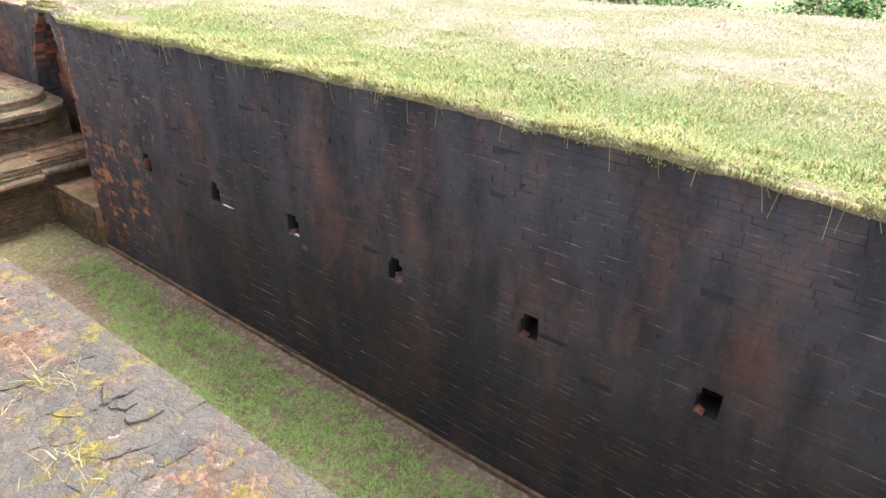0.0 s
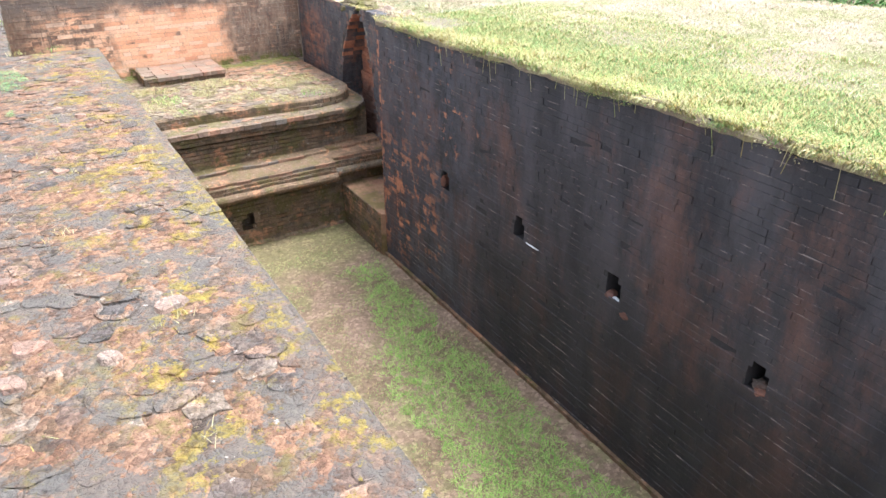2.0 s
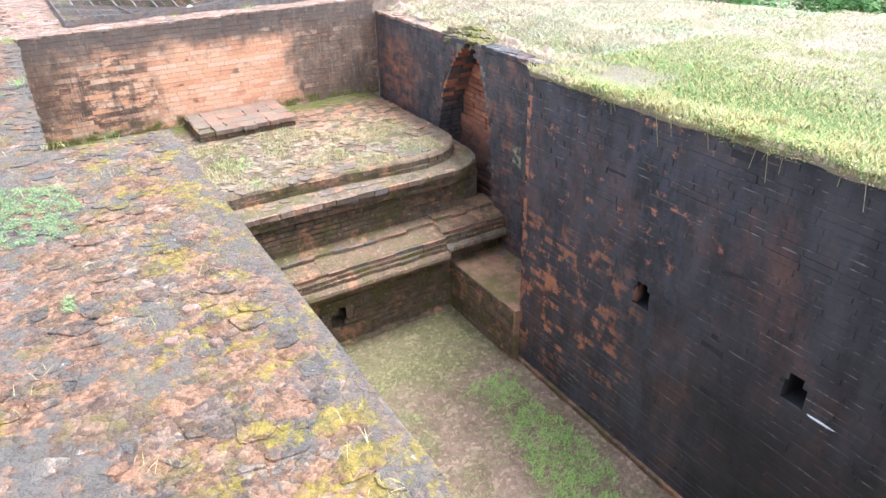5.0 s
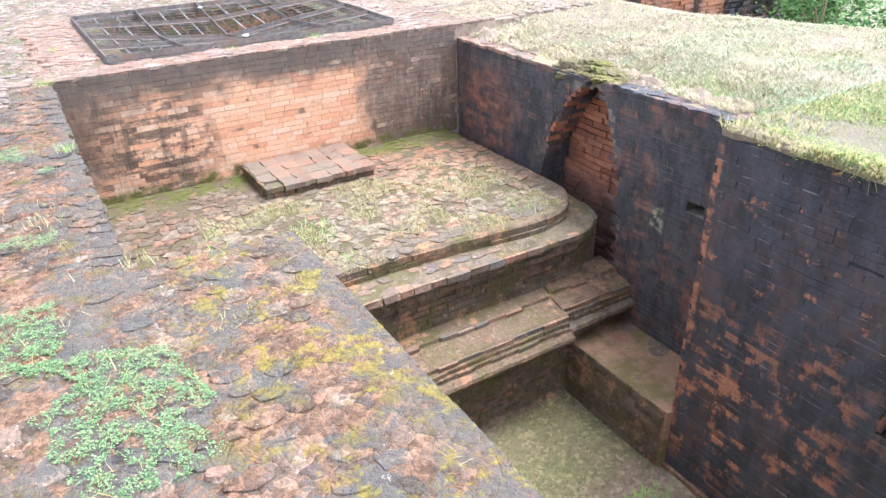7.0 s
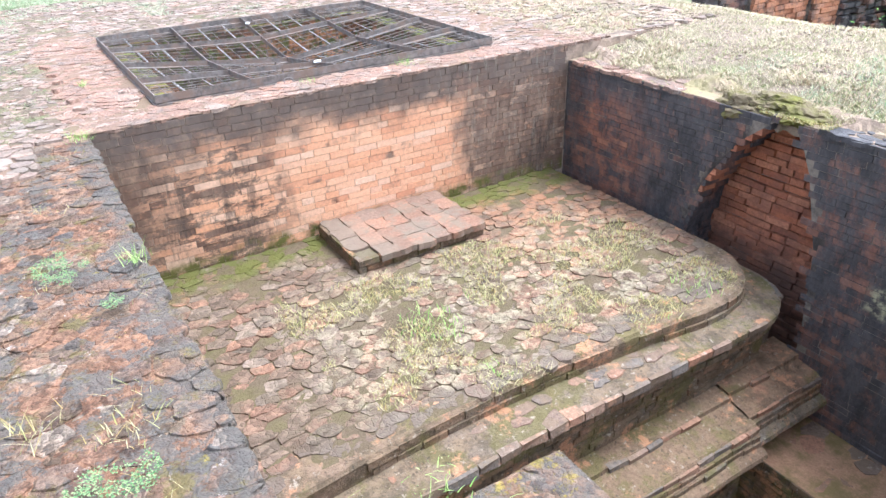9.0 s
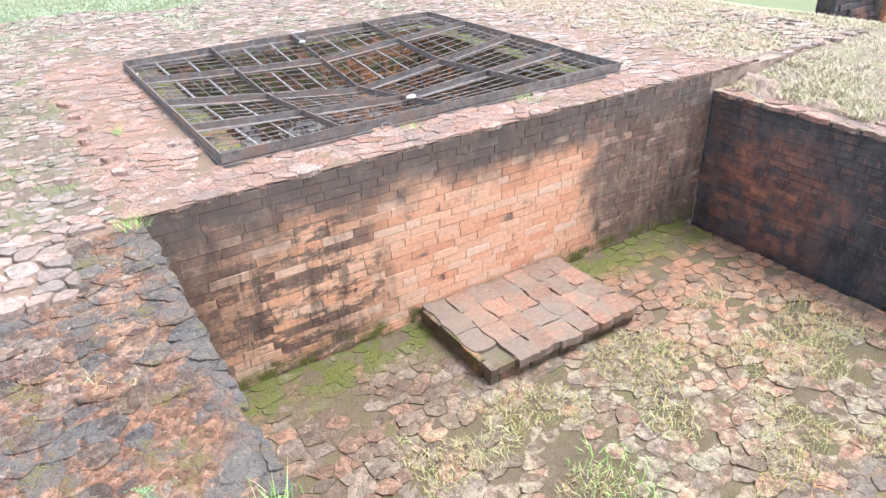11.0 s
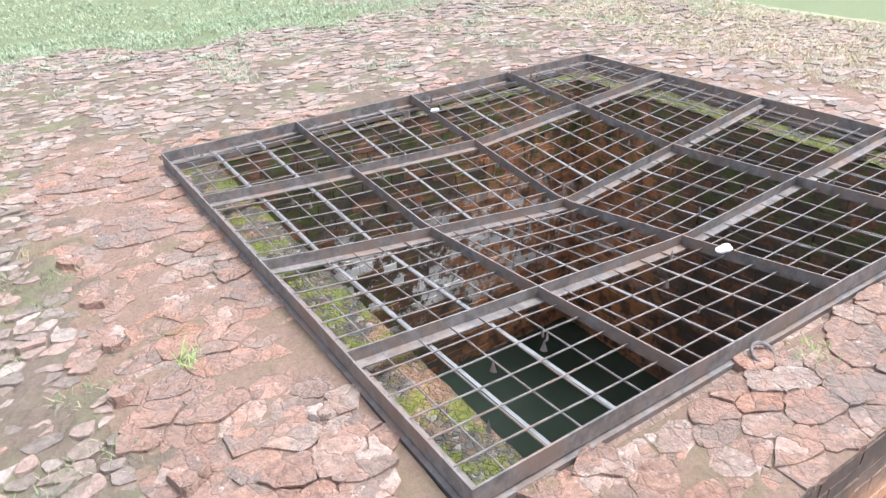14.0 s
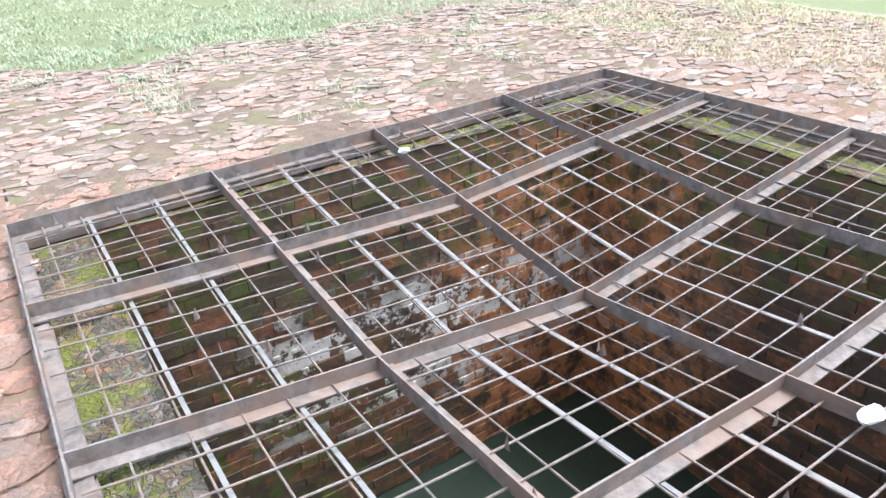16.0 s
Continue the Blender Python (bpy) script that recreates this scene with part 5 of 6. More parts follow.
grass("coping_weeds", "straw clumps over the corbelled opening", scatter(1800, XR - 0.02, 4.7, -2.7, -1.85, lambda x, y: -0.15, clump(4, 0.0, 19)), 0.06, 0.003, 1.0, M_STRAW, droop=(-0.3, 0, -0.15))
grass("edge_grass", "long green and yellow grass over the wall edge", scatter(16000, XD - 0.02, XD + 0.22, -14.5, YC, lambda x, y: hill(x, y) - 0.02, clump(2.4, -0.1)), 0.065, 0.004, 1.2, M_BLADE)
grass("edge_grass", "yellow straw grass clumps along the wall edge", scatter(26000, XD - 0.02, XD + 0.45, -14.5, YC, lambda x, y: hill(x, y) - 0.005, clump(2.9, 0.1, 23), power=1.5), 0.06, 0.0034, 1.3, M_STRAW)
grass("hanging_weeds", "dry straw weeds hanging over the wall edge", scatter(14000, XD - 0.03, XD + 0.05, -14.5, YC - 0.1, lambda x, y: hill(x, y) + 0.01, clump(2.2, 0.05, 4)), 0.10, 0.003, 0.8, M_STRAW, droop=(-0.25, 0, -0.7))
grass("hanging_weeds", "green weeds hanging over the wall edge", scatter(9000, XD - 0.03, XD + 0.05, -14.5, YC - 0.1, lambda x, y: hill(x, y) + 0.01, clump(2.6, 0.2, 9)), 0.11, 0.003, 0.8, M_BLADE, droop=(-0.25, 0, -0.6))


def fringe(n, spread, fall, seed):
    """Points in clumps along the edge of the turf, a few of them down the wall."""
    pts = []
    r = random.Random(seed)
    while len(pts) < n:
        y = r.uniform(-14.4, YC - 0.3)
        k = noise.noise((0, y * 1.3, seed)) + 0.6 * noise.noise((0, y * 4.5, seed + 3))
        if r.random() > 0.25 + k:
            continue
        down = r.random() ** 5 * fall * max(0.1, 0.5 + k)
        x = XD - 0.02 - r.random() * 0.02 if down > 0.03 else XD - 0.02 + r.random() * spread
        pts.append((x, y + r.gauss(0, 0.015), hill(3.86, y) + 0.02 - down + (0.0 if down > 0.03 else r.random() * 0.035)))
    return pts


tagged(leaves("edge_leaves", fringe(9000, 0.22, 0.10, 2), 0.012, M_EDGELEAF, flat=0.4), "small green leaves creeping over the wall edge", "weeds", kind="stuff")
tagged(leaves("edge_leaves", fringe(6000, 0.18, 0.10, 8), 0.013, M_STRAW, flat=0.3), "withered yellow leaves along the wall edge", "weeds", kind="stuff")
strands = []
for k in range(46):
    y = rng.uniform(-13.5, YC - 0.4)
    z, l = hill(3.86, y), rng.uniform(0.06, 0.24)
    a = rng.uniform(-0.06, 0.06)
    strands.append(sweep([(XD + 0.02, y, z + 0.02), (XD - 0.022, y + a * 0.2, z - 0.01), (XD - 0.02, y + a * 0.6, z - l * 0.5), (XD - 0.018, y + a, z - l)], [(0.0022, 0), (-0.001, 0.0019), (-0.001, -0.0019)]))
tagged(part("hanging_stems", *gather(strands), M_STRAW), "thin dry stems hanging down the dark wall", "weeds", kind="stuff")


def strip(x, y):
    left = 2.52 + 0.27 * max(0.0, y + 7.2)
    return abs(x - (left + 3.6) / 2) < (3.6 - left) / 2 + 0.45 * noise.noise((x * 2, y * 1.5, 2)) + 0.3 * noise.noise((x * 9, y * 9, 12)) and noise.noise((x * 6, y * 6, 8)) > -0.35


grass("pit_grass", "fresh green grass strip on the pit floor", scatter(110000, 1.0, 3.6, -14.5, -4.4, FLOOR - 0.003, strip), 0.032, 0.0036, 1.9, M_PITGREEN)
grass("pit_grass", "sparse dry grass on the pit floor", scatter(60000, 0.9, 3.65, -14.5, -3.4, FLOOR - 0.003, clump(2.2, -0.05)), 0.02, 0.0028, 1.3, M_BLADE)
grass("platform_grass", "thin straw grass on the platform paving", scatter(16000, 0.9, 4.0, -2.6, -0.9, PLAT + 0.004, clump(2.2, 0.0, 3)), 0.028, 0.0022, 1.6, M_STRAW)
grass("platform_grass", "green grass tufts on the platform paving", scatter(3200, 0.6, 4.0, -2.66, -1.2, PLAT + 0.01, lambda x, y: (x - 3.62) ** 2 + (y + 2.45) ** 2 < 0.035 or (x - 1.75) ** 2 + (y + 1.75) ** 2 < 0.06 or noise.noise((x * 3, y * 3, 6)) > 0.5), 0.045, 0.003, 1.0, M_GREEN)

PATCHES = [(-0.08, -5.05, 0.24, 0.42), (-0.38, -4.4, 0.18, 0.3), (-0.27, -2.0, 0.12, 0.17), (-0.12, -2.44, 0.045, 0.07), (-0.28, -3.45, 0.14, 0.1), (0.02, -6.1, 0.04, 0.07), (-0.45, -8.6, 0.2, 0.3)]


def in_patch(x, y):
    return any(((x - px) / rx) ** 2 + ((y - py) / ry) ** 2 < 1 + 0.9 * noise.noise((x * 7, y * 7, 1)) for px, py, rx, ry in PATCHES)


mat_points = []
for px, py, rx, ry in PATCHES:
    mat_points += scatter(int(80000 * rx * ry * 4), px - rx * 1.4, px + rx * 1.4, py - ry * 1.4, py + ry * 1.4, lambda x, y: 0.006 + nrg.random() * 0.018, lambda x, y: in_patch(x, y) and (x < XB - 0.04 or y < YN - 0.03 and x < XA - 0.05) and noise.noise((x * 17, y * 17, 4)) + 0.6 * noise.noise((x * 40, y * 40, 4)) > -0.1)
tagged(leaves("creeping_weed", mat_points, 0.0075, M_CLOVER), "mats of small creeping green leaves on the terrace", "weeds", kind="stuff")
grass("terrace_grass", "thin straw tufts on the terrace paving", scatter(11000, -0.6, 0.75, -13, -0.3, 0.004, lambda x, y: (y < YN or x < XB - 0.03) and (noise.noise((x * 3.5, y * 3.5, 12)) > 0.4 or in_patch(x, y) and nrg.random() < 0.3)), 0.028, 0.0015, 1.7, M_STRAW)


def tuft(at, n, tall, label, material=None, spread=0.05, name="grass_tuft"):
    p = nrg.normal((0, 0, 0), spread, (n, 3))
    p[:, 2] = 0
    ob = blades(name, p, tall, 0.0017, 1.3, material or M_STRAW)
    ob.location = at
    return tagged(ob, label, "grass", kind="stuff")


tuft((0.62, -11.15, 0.01), 40, 0.05, "pale straw grass tuft on the lichened wall top")
tuft((0.42, -11.55, 0.01), 30, 0.04, "short straw grass tuft on the wall top")
tuft((0.16, -3.98, 0.0), 40, 0.045, "straw grass tuft at the wall notch")
tuft((0.05, -0.10, 0.0), 60, 0.06, "green grass tuft at the wall corner", M_GREEN, 0.04)
tuft((-0.22, -3.26, 0.0), 40, 0.04, "straw and green tuft on the terrace top")
tuft((-0.48, -3.11, 0.0), 40, 0.05, "straw tuft on the terrace top")
tuft((0.23, 1.40, 0.0), 40, 0.04, "small green tuft in the well paving", M_GREEN, 0.03)
tuft((0.02, -2.1, 0.0), 40, 0.05, "small green tuft on the wall edge", M_GREEN, 0.03)
tuft((0.45, -4.0, 0.02), 50, 0.025, "green weeds at the end of the wall top", M_GREEN, 0.07)
tuft((2.75, 0.28, 0.0), 60, 0.045, "small green weeds beside the grate", M_GREEN, 0.05)
tuft((1.85, 0.3, 0.0), 40, 0.03, "small moss tuft beside the grate", M_GREEN, 0.04)

grass("well_weeds", "thin green weeds in the well paving joints", scatter(26000, -1.6, 0.05, 0.1, 6.0, -0.005, lambda x, y: noise.noise((x * 6, y * 6, 22)) + 0.5 * noise.noise((x * 1.5, y * 1.5, 2)) > 0.22), 0.018, 0.0018, 1.6, M_DULLGREEN)
grass("well_weeds", "thin straw grass in the paving beyond the well", scatter(50000, -1.0, 7.5, 3.9, 7.5, -0.01, lambda x, y: noise.noise((x * 2.2, y * 2.2, 31)) > 0.25 - 0.15 * (y - 4.5)), 0.026, 0.003, 1.3, M_PALEGREEN)
tagged(leaves("ledge_moss", [(*(p[:2]), -0.045 + nrg.random() * 0.015) for p in scatter(9000, 0.66, 3.8, 0.42, 3.36, 0, lambda x, y: (x < WX0 + 0.02 or x > WX1 or y > WY1 or y < WY0) and noise.noise((x * 4, y * 4, 3)) > 0.33)], 0.009, M_CLOVER), "yellow-green moss on the well rim under the grate", "moss", kind="stuff")

# ---- loose stones ----
def loose_stone(x, y, z, r, label, material):
    n = rng.randint(5, 7)
    poly = [(x + r * rng.uniform(0.6, 1.3) * math.cos(6.28 * k / n + 0.5 * math.sin(7 * k + x)), y + r * rng.uniform(0.6, 1.0) * math.sin(6.28 * k / n)) for k in range(n)]
    at, v, f = paving_piece(poly, z, rng.uniform(0.012, 0.022), 0.0, 0.012, 0.12)
    ob = part("stone", v, f, material)
    ob.location = at
    return tagged(ob, label, "stone", group="loose pale stones")


for x, y, r in ((-0.21, -5.82, 0.07), (0.1, -5.48, 0.05), (0.45, -6.42, 0.05), (0.33, -6.6, 0.045), (0.47, -6.7, 0.04), (0.22, -7.5, 0.055), (0.45, -9.25, 0.075), (-0.04, -9.3, 0.075), (0.2, -9.5, 0.06), (-0.1, -9.5, 0.07), (-0.1, -8.75, 0.06)):
    loose_stone(x, y, 0.008, r, "pale pinkish stone lying on the terrace top", M_PALESTONE)
for x, y, r in ((0.11, 0.9, 0.07), (0.12, 0.64, 0.08), (-0.15, 0.72, 0.07), (0.49, 0.92, 0.05), (0.04, 1.34, 0.07), (0.07, 1.62, 0.06), (-0.32, -0.24, 0.07), (0.05, 1.95, 0.07), (0.03, 2.3, 0.06)):
    loose_stone(x, y, 0.004 if y > 0 else -0.02, r, "pale brick fragment lying beside the well", M_PALESTONE)

# ---- bricks and paving, piece by piece ----
lay_courses(wall_north, pose(0.04, 0.010, PLAT - 0.04), XR - 0.05, 1.292, M_END, course=0.0585, brick=0.21, proud=0.010, gap=0.003, single=lambda u, z: 0.5 < u < 4.0, rough_depth=0.002)
V, F = [], []
for k in range(420):
    y = YC - 0.02 - k * 0.033
    z = hill(3.85, y)
    w = 0.5 + 0.5 * noise.noise((0, y * 3.1, 5)) + 0.4 * noise.noise((0, y * 11, 2))
    V += [(XD + 0.12, y, z + 0.012), (XD + 0.02 - 0.01 * w, y, z + 0.012), (XD - 0.008 - 0.012 * w, y, z - 0.014), (XD - 0.008, y, z - 0.03 - 0.035 * w), (XD + 0.02, y, z - 0.04 - 0.04 * w)]
    F += [(k * 5 + i, k * 5 + i + 1, k * 5 + i + 6, k * 5 + i + 5) for i in range(4)] if k < 419 else []
part("turf_lip", V, F, M_CLOD, ground)
lay_courses(wall_west, pose(XA - 0.015, -14.0, FLOOR, 0, 0, 90), 14.0 + YN - 0.02, 3.0, M_DARK, course=0.06, brick=0.26, proud=0.02, gap=0.002, rough_depth=0.002)
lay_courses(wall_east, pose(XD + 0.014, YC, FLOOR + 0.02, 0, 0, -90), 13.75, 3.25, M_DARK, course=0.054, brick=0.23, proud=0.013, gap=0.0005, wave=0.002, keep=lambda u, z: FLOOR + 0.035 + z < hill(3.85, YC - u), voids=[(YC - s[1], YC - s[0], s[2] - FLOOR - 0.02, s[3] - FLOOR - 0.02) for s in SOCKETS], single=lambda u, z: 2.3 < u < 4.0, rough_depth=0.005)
lay_courses(wall_recess, pose(XR + 0.014, 0.0, -2.62, 0, 0, -90), 4.25, 2.45, M_RECESS, course=0.0544, brick=0.2, proud=0.013, gap=0.003, wave=0.002, keep=lambda u, z: not in_arch(-u, -2.62 + z), single=lambda u, z: z > 1.0, voids=[(3.62, 3.80, 1.59, 1.69), (3.85, 4.03, 1.04, 1.18)], rough_depth=0.004)
lay_courses(wall_recess, pose(4.80, -1.5, -2.35, 0, 0, -90), 1.45, 2.2, M_ARCH, course=0.0628, brick=0.22, proud=0.03, rough_depth=0.016, wave=0.006)
z = -1.9
while z < -0.2:
    a, b = arch_span(z + 0.03)
    for x in (XR + 0.01, XR + 0.19, XR + 0.36):
        v, f = BRICKS[rng.randrange(10)]
        ob = part("corbel_brick", v, f, M_ARCH if rng.random() < 0.3 and z > -1.2 else M_RECESS, wall_recess)
        ob.matrix_basis = pose(x, a + 0.02 + rng.uniform(-0.01, 0.01), z) @ Matrix.Diagonal((0.17, 0.06, 0.055, 1))
    z += 0.0628
lay_courses(lining, pose(WX0, WY1, -2.4), WX1 - WX0, 2.3, M_LINING, course=0.065, brick=0.2, proud=0.008, gap=0.002, rough_depth=0.006, single=lambda u, z: z > 0.5, limit=290)
lay_courses(lining, pose(WX1, WY1, -2.4, 0, 0, -90), WY1 - WY0, 2.3, M_LINING, course=0.065, brick=0.2, proud=0.008, gap=0.002, rough_depth=0.006, single=lambda u, z: z > 0.5, limit=290)
lay_courses(ledge, pose(XD - 0.055, -3.05, FLOOR, 0, 0, -90), 1.22, 0.625, M_TIER, course=0.0625, brick=0.22, proud=0.02, rough_depth=0.008)
lay_courses(platform, pose(0.9, -3.03, FLOOR + 0.02), 2.85, 0.76, M_TIER, course=0.058, brick=0.2, proud=0.025, single=lambda u, z: True, limit=140, keep=lambda u, z: not ((u - 1.40) ** 2 + (z - 0.33) ** 2 * 0.7 < 0.018), rough_depth=0.012, wave=0.004)
lay_courses(platform, pose(0.5, -2.745, -1.965), 3.6, 0.36, M_TIER, course=0.056, brick=0.2, proud=0.02, rough_depth=0.008, single=lambda u, z: True, limit=110, wave=0.003)
# step, outward, bottom, height, depth, share lost, material
for nm, out, z, high, deep, lost, mt in (("top_step", 0.0, PLAT - 0.145, 0.062, 0.03, 0.05, M_TIER), ("top_step", -0.004, PLAT - 0.08, 0.066, 0.03, 0.05, M_TIER),
                                         ("middle_step", 0.0, -1.475, 0.066, 0.14, 0.08, M_LEDGE), ("middle_step", -0.03, -1.535, 0.056, 0.03, 0.08, M_TIER), ("middle_step", -0.045, -1.592, 0.054, 0.03, 0.1, M_TIER),
                                         ("lower_step", -0.235, -2.005, 0.042, 0.1, 0.35, M_LEDGE), ("lower_step", 0.0, -2.105, 0.052, 0.11, 0.1, M_LEDGE), ("lower_step", 0.02, -2.155, 0.05, 0.03, 0.06, M_TIER), ("lower_step", 0.04, -2.205, 0.05, 0.03, 0.06, M_TIER),
                                         ("corner_step", -0.185, -1.985, 0.042, 0.1, 0.3, M_LEDGE), ("corner_step", 0.0, -2.075, 0.05, 0.11, 0.1, M_LEDGE), ("corner_step", 0.015, -2.125, 0.05, 0.03, 0.06, M_TIER), ("corner_step", 0.03, -2.175, 0.05, 0.03, 0.06, M_TIER)):
    course_along(platform, [p for p in tier_way(nm) if p[0] > 0.55], mt, out, z, high, 0.014, depth=deep, drop=lost)


pave(ledge, crazy_cells(XD - 0.02, XR, YC + 0.02, -3.04, 0.21, 0.13, 0.35), M_LEDGE, flat(-2.462), thick=(0.004, 0.012), gap=0.001, bevel=0.005, tilt=0.02, drop=0.45, single=lambda x, y: True)


def on_top(x, y):
    if y < -2.06:
        dx, dy = x - 3.67, -2.06 - y
        return y > -2.53 + 0.0 * x and (x < 3.67 or dx * dx + dy * dy < 0.24)
    return x < 4.24


rough_sheet("worn_bed", 0.1, 4.22, -2.05, -0.01, 0.035, PLAT - 0.003, 0.012, M_PLATSOIL, platform)
rough_sheet("worn_bed", 0.1, 3.7, -2.54, -2.05, 0.035, PLAT - 0.003, 0.012, M_PLATSOIL, platform)
pave(platform, crazy_cells(0.1, 4.26, -2.62, 0.0, 0.13, 0.095, 0.45), M_PLAT, flat(PLAT - 0.004), thick=(0.001, 0.011), gap=0.0, bevel=0.005, tilt=0.05, worn=0.022, keep=on_top, single=lambda x, y: 0.6 < x and y < -0.5, drop=0.06)
nosing = [q for q in crazy_cells(0.9, 3.9, -2.76, -2.58, 0.16, 0.11, 0.4)]
pave(platform, nosing, M_LEDGE, flat(-1.408), thick=(0.003, 0.012), gap=0.004, bevel=0.008, tilt=0.04, drop=0.3, single=lambda x, y: True)
rough_sheet("eroded_top", -0.75, XA - 0.004, -14.0, YN, 0.025, 0.003, 0.010, M_TERR, wall_west)
rough_sheet("eroded_top", -0.75, XB - 0.01, YN - 0.05, 0.06, 0.03, -0.031, 0.010, M_TERR, wall_west)
pave(wall_west, crazy_cells(-0.7, XA - 0.10, -14.0, YN, 0.13, 0.1, 0.36), M_TERR, flat(0.0), thick=(-0.002, 0.009), gap=0.0, bevel=0.006, tilt=0.04, worn=0.03, single=lambda x, y: -0.3 < x and -9.5 < y < -4.0, limit=300, drop=0.12)
edge_cells = []
py = -14.0
while py < YN - 0.05:
    w = rng.uniform(0.2, 0.34)
    edge_cells.append([(XA - 0.115, py), (XA + 0.01, py), (XA + 0.01, min(py + w, YN)), (XA - 0.115, min(py + w, YN))])
    py += w
pave(wall_west, edge_cells, M_TERR, flat(-0.009), thick=(0.008, 0.009), gap=0.0, bevel=0.0015, tilt=0.002, worn=0.0)
pave(wall_west, crazy_cells(-0.7, XB + 0.02, YN, -0.02, 0.13, 0.1, 0.38), M_TERR, flat(-0.033), thick=(0.001, 0.010), gap=0.0, bevel=0.006, tilt=0.04, worn=0.03, single=lambda x, y: -0.4 < x, limit=120, drop=0.1)
# the paved rim of the well, and loose brick fragments beyond
around = lambda x, y: not (GX0 - 0.02 < x < GX1 + 0.02 and GY0 - 0.02 < y < GY1 + 0.02)  # noqa: E731
rim = tagged(part("pavement", *gather([box_geo(-0.5, GX0 + 0.03, 0.035, 4.0, -0.12, -0.03), box_geo(GX0 + 0.03, 4.9, 0.035, GY0 + 0.03, -0.12, -0.02), box_geo(GX0 + 0.03, 6.0, GY1 - 0.03, 4.6, -0.12, -0.03), box_geo(GX1 - 0.03, 6.0, GY0 + 0.03, GY1 - 0.03, -0.12, -0.03)]), M_WELLTOP), "worn pinkish brick paving round the well", "pavement", kind="structure")


def draped(z):
    return lambda x, y: flat(z)(x, y) - (max(0.0, -0.035 - hill(x, y)) if x > 5.0 else 0.0)


def outer(x, y):
    """How far the trodden margin has sunk into the lawn."""
    d = max(y - 5.6, -0.9 - x, x - 5.6) + 0.8 * noise.noise((x * 0.9, y * 0.9, 8))
    slope = max(0.0, -0.035 - hill(x, y)) if x > 5.0 else 0.0
    return slope + 0.07 * min(1.0, max(0.0, d / 1.2)) + 0.03 * min(1.0, max(0.0, (0.22 - y) / 0.25)) * (1.0 if x < 0.2 else 0.0)


rough_sheet("worn_bed", -0.45, GX0 - 0.01, -0.005, 3.9, 0.035, -0.005, 0.008, M_WELLSOIL, rim, lambda x, y: 0.05 * min(1.0, max(0.0, (-0.05 - x) / 0.25 + 1.2 * noise.noise((x * 4, y * 4, 9)))) + 0.02 * min(1.0, max(0.0, (0.12 - y) / 0.15)) * (1.0 if x < 0.08 else 0.0))
rough_sheet("dirt_margin", -2.6, 0.1, -0.08, 5.22, 0.05, -0.008, 0.03, M_DIRT, rim, outer)
rough_sheet("dirt_margin", -0.15, GX0, 3.88, 5.22, 0.05, -0.008, 0.025, M_DIRT, rim, outer)
rough_sheet("dirt_margin", -2.6, GX0, 5.2, 8.0, 0.06, -0.008, 0.025, M_DIRT, rim, outer)
rough_sheet("worn_bed", GX0, 4.85, 0.0, GY0 - 0.03, 0.04, -0.007, 0.010, M_WELLSOIL, rim)
rough_sheet("worn_bed", GX0, 8.0, GY1 + 0.02, 8.0, 0.06, -0.008, 0.018, M_DIRT, rim, outer)
rough_sheet("worn_bed", GX1 + 0.02, 8.0, 0.02, GY1 + 0.02, 0.05, -0.01, 0.018, M_WELLSOIL, rim, outer)
pave(rim, crazy_cells(-0.25, 4.85, 0.0, 3.6, 0.125, 0.09, 0.5), M_WELLTOP, flat(-0.005), thick=(0.001, 0.008), gap=0.0, bevel=0.003, tilt=0.03, worn=0.018, keep=lambda x, y: around(x, y) and (x < GX0 or y < GY0) and x > -0.02 + 0.16 * noise.noise((x * 4, y * 4, 9)), single=lambda x, y: True, limit=300)
rough_sheet("worn_bed", -0.85, 0.075, -0.10, 0.36, 0.03, -0.019, 0.012, M_WELLSOIL, rim, lambda x, y: 0.04 * max(0.0, 1 - (y + 0.10) / 0.07))
rough_sheet("worn_bed", -1.0, -0.27, -0.7, -0.08, 0.035, -0.019, 0.012, M_WELLSOIL, rim, lambda x, y: 0.04 * max(0.0, 1 - (-0.27 - x) / 0.07, 1 - (y + 0.7) / 0.2))
pave(rim, crazy_cells(-0.95, -0.25, -0.6, 0.34, 0.125, 0.10, 0.42), M_RUBBLE, flat(-0.018), thick=(0.002, 0.016), gap=0.003, bevel=0.007, tilt=0.05, drop=0.08, single=lambda x, y: True)
pave(rim, crazy_cells(-0.25, 0.06, 0.02, 0.3, 0.12, 0.09, 0.42), M_WELLTOP, flat(-0.016), thick=(0.002, 0.012), gap=0.002, bevel=0.007, tilt=0.04, drop=0.1, single=lambda x, y: True)
pave(rim, crazy_cells(-1.6, 0.0, -0.02, 5.2, 0.09, 0.06, 0.5), M_RUBBLE, flat(-0.010), thick=(0.0, 0.014), gap=0.003, bevel=0.006, tilt=0.1, worn=0.03, keep=around, drop=0.22, single=lambda x, y: x > -0.45, limit=50)
pave(rim, crazy_cells(-0.6, 7.0, GY1 + 0.25, 6.8, 0.10, 0.065, 0.5), M_RUBBLE, draped(-0.009), thick=(0.0, 0.011), gap=0.0, bevel=0.005, worn=0.03, tilt=0.09, keep=lambda x, y: around(x, y) and outer(x, y) < 0.05, drop=0.18)
pave(rim, crazy_cells(GX1 + 0.02, 6.6, 0.0, GY1 + 0.25, 0.11, 0.075, 0.5), M_RUBBLE, draped(-0.010), thick=(0.0, 0.011), gap=0.0, bevel=0.005, worn=0.03, tilt=0.08, keep=around, drop=0.2)
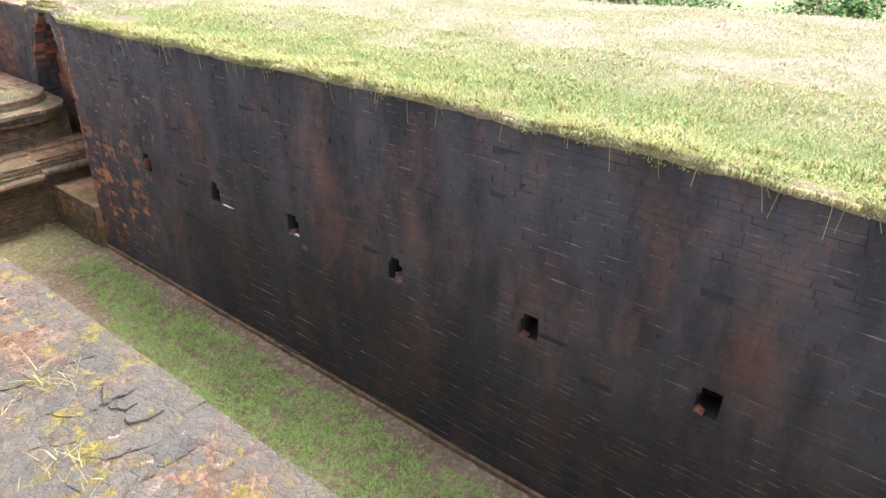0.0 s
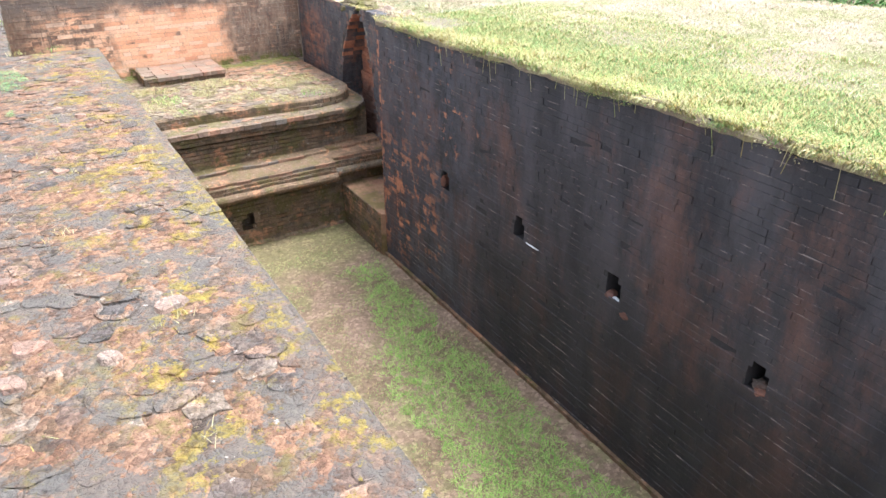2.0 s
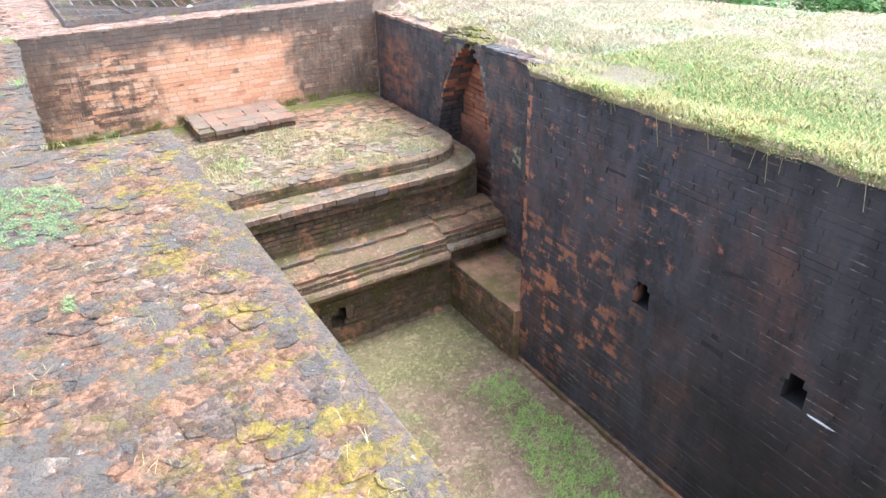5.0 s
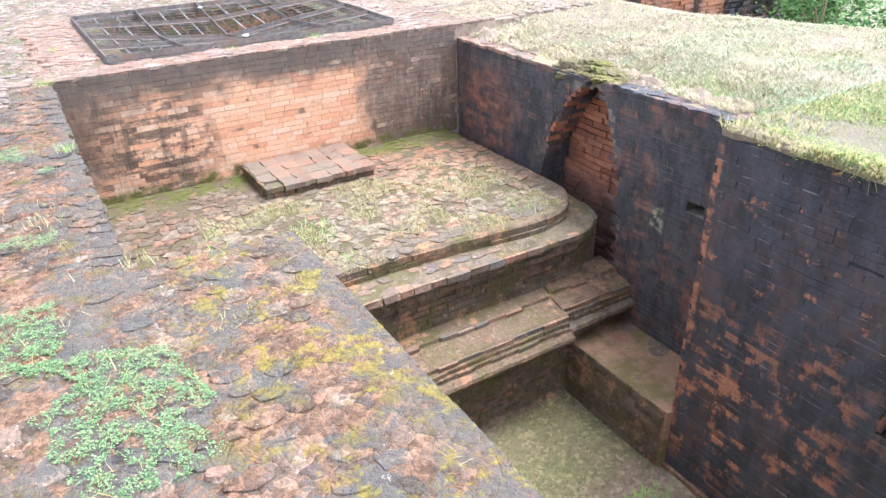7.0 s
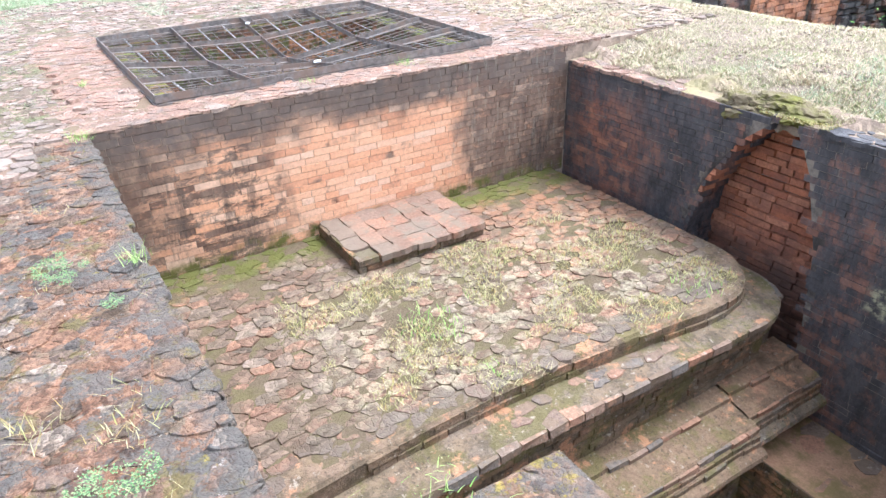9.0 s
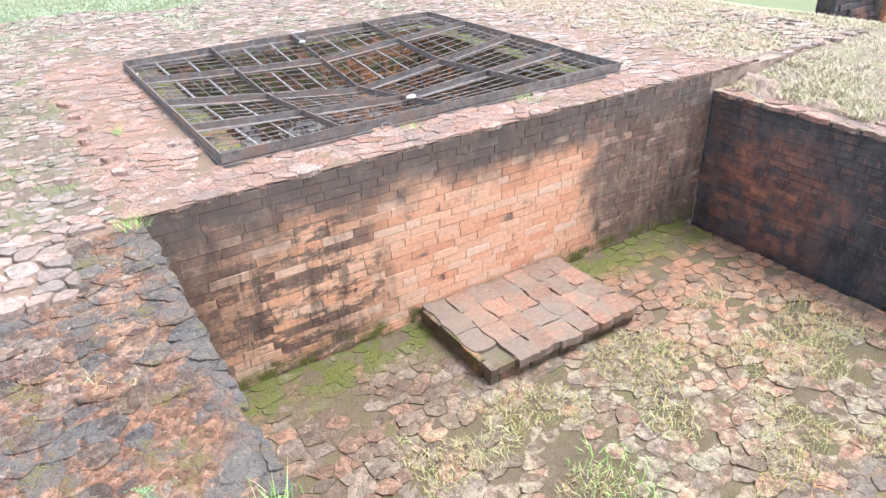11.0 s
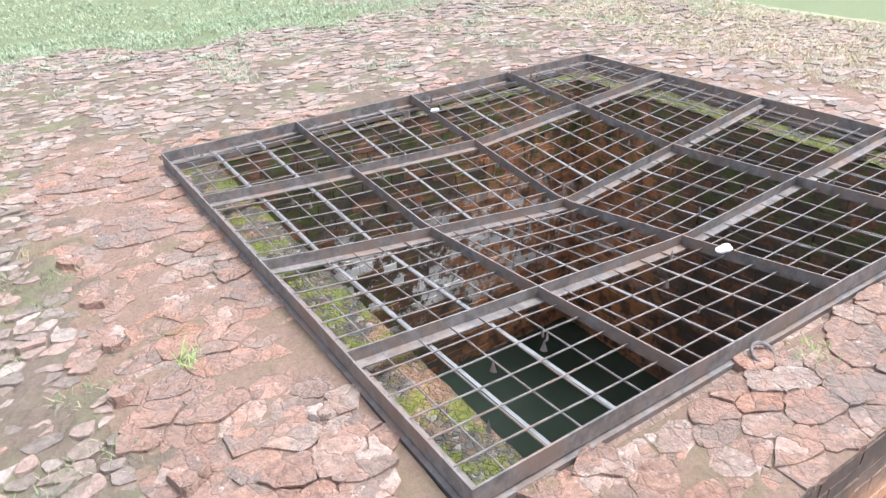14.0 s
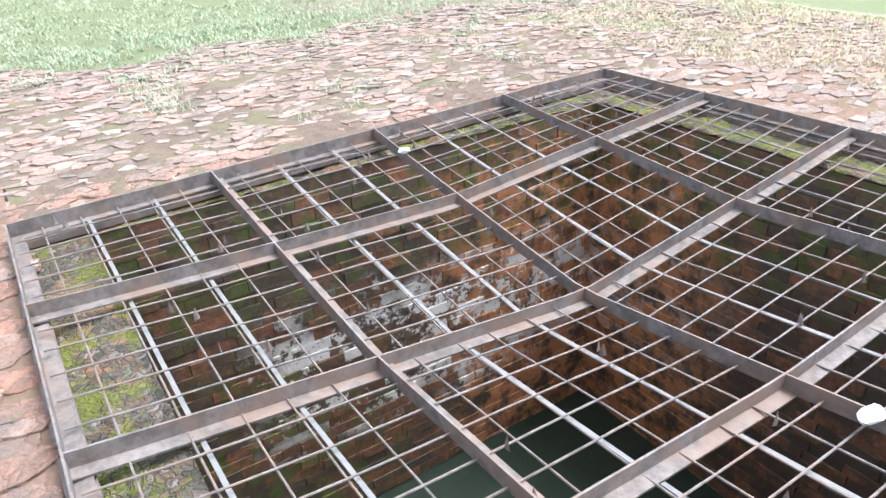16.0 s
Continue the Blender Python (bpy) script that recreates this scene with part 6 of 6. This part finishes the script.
pave(rim, crazy_cells(GX0 - 0.4, GX1 + 0.2, GY1 + 0.02, GY1 + 0.3, 0.14, 0.1, 0.45), M_WELLTOP, flat(-0.010), thick=(0.002, 0.01), gap=0.002, bevel=0.006, tilt=0.03, keep=around)
for x0, x1, y0, y1 in ((0.56, WX0 + 0.01, 0.40, 3.3), (WX1 - 0.01, 3.86, 0.42, 3.4), (WX0, WX1, 0.40, WY0 + 0.01), (WX0, WX1, WY1 - 0.01, 3.4)):
    rough_sheet("rim_gravel", x0, x1, y0, y1, 0.03, -0.040, 0.018, M_RIM, lining)
rough_sheet("trodden_earth", XB, XR, -14.8, -3.0, 0.06, FLOOR + 0.002, 0.03, M_FLOOR, pit_floor)
pave(ground, crazy_cells(XR + 0.3, 8.4, -2.6, 0.0, 0.085, 0.055, 0.5), M_RUBBLE, lambda x, y: hill(x, y) - 0.012, thick=(0.004, 0.014), gap=0.012, bevel=0.008, tilt=0.12, drop=0.45, keep=lambda x, y: noise.noise((x * 1.1, y * 1.1, 77)) > -0.25)
coping = tagged(part("coping", *gather([box_geo(XR + 0.02, 4.75, YC + 0.1, -2.5, -0.24, -0.165), box_geo(XR + 0.01, 4.75, -1.75, 0.02, -0.24, -0.165)]), M_CLOD), "bare brick coping of the recessed wall", "coping", kind="structure")
pave(coping, crazy_cells(XR - 0.012, 4.70, -1.55, -0.02, 0.13, 0.19, 0.4), M_WELLTOP, flat(-0.17), thick=(0.006, 0.02), gap=0.004, bevel=0.01, tilt=0.03, single=lambda x, y: True)
pave(coping, crazy_cells(XR - 0.008, 4.70, YC + 0.12, -2.62, 0.11, 0.2, 0.3), M_RECESS, flat(-0.178), thick=(0.008, 0.022), gap=0.0, bevel=0.006, tilt=0.03, worn=0.02, single=lambda x, y: True)
# clods of dry soil along the back of the coping, thickest over the opening
rough_sheet("clod_bank", 4.50, 5.35, -3.9, -0.03, 0.035, -0.165, 0.07, M_CLOD, ground, lambda x, y: 0.12 * max(0.0, 1 - (x - 4.5) / 0.09) + 0.10 * max(0.0, 1 - (5.35 - x) / 0.25) + 0.1 * max(0.0, 1 - (y + 3.9) / 0.2) - 0.07 * math.exp(-((x - 4.76) / 0.14) ** 2) * max(0.0, 0.3 + 1.6 * noise.noise((x * 3, y * 3, 21))))


def mossy_clod(at, size):
    bm = bmesh.new()
    bmesh.ops.create_icosphere(bm, subdivisions=4, radius=1.0)
    for v in bm.verts:
        q = v.co * 1.6 + Vector(at)
        k = 1 + 0.4 * noise.noise(q) + 0.22 * noise.noise(q * 3) + 0.12 * noise.noise(q * 7)
        v.co = Vector((v.co.x * size[0] * k, v.co.y * size[1] * k, v.co.z * size[2] * k))
    me = bpy.data.meshes.new("mossy_clod")
    bm.to_mesh(me)
    bm.free()
    me.materials.append(M_MOSSCLOD)
    ob = new("mossy_clod", me)
    ob.location = at
    return tagged(ob, "mossy lump of soil and rubble over the corbelled opening", "clod", group="clods over the opening")


mossy_clod((4.56, -1.93, -0.20), (0.14, 0.24, 0.11))
mossy_clod((4.62, -2.40, -0.17), (0.16, 0.22, 0.08))
mossy_clod((4.66, -2.16, -0.12), (0.14, 0.2, 0.07))
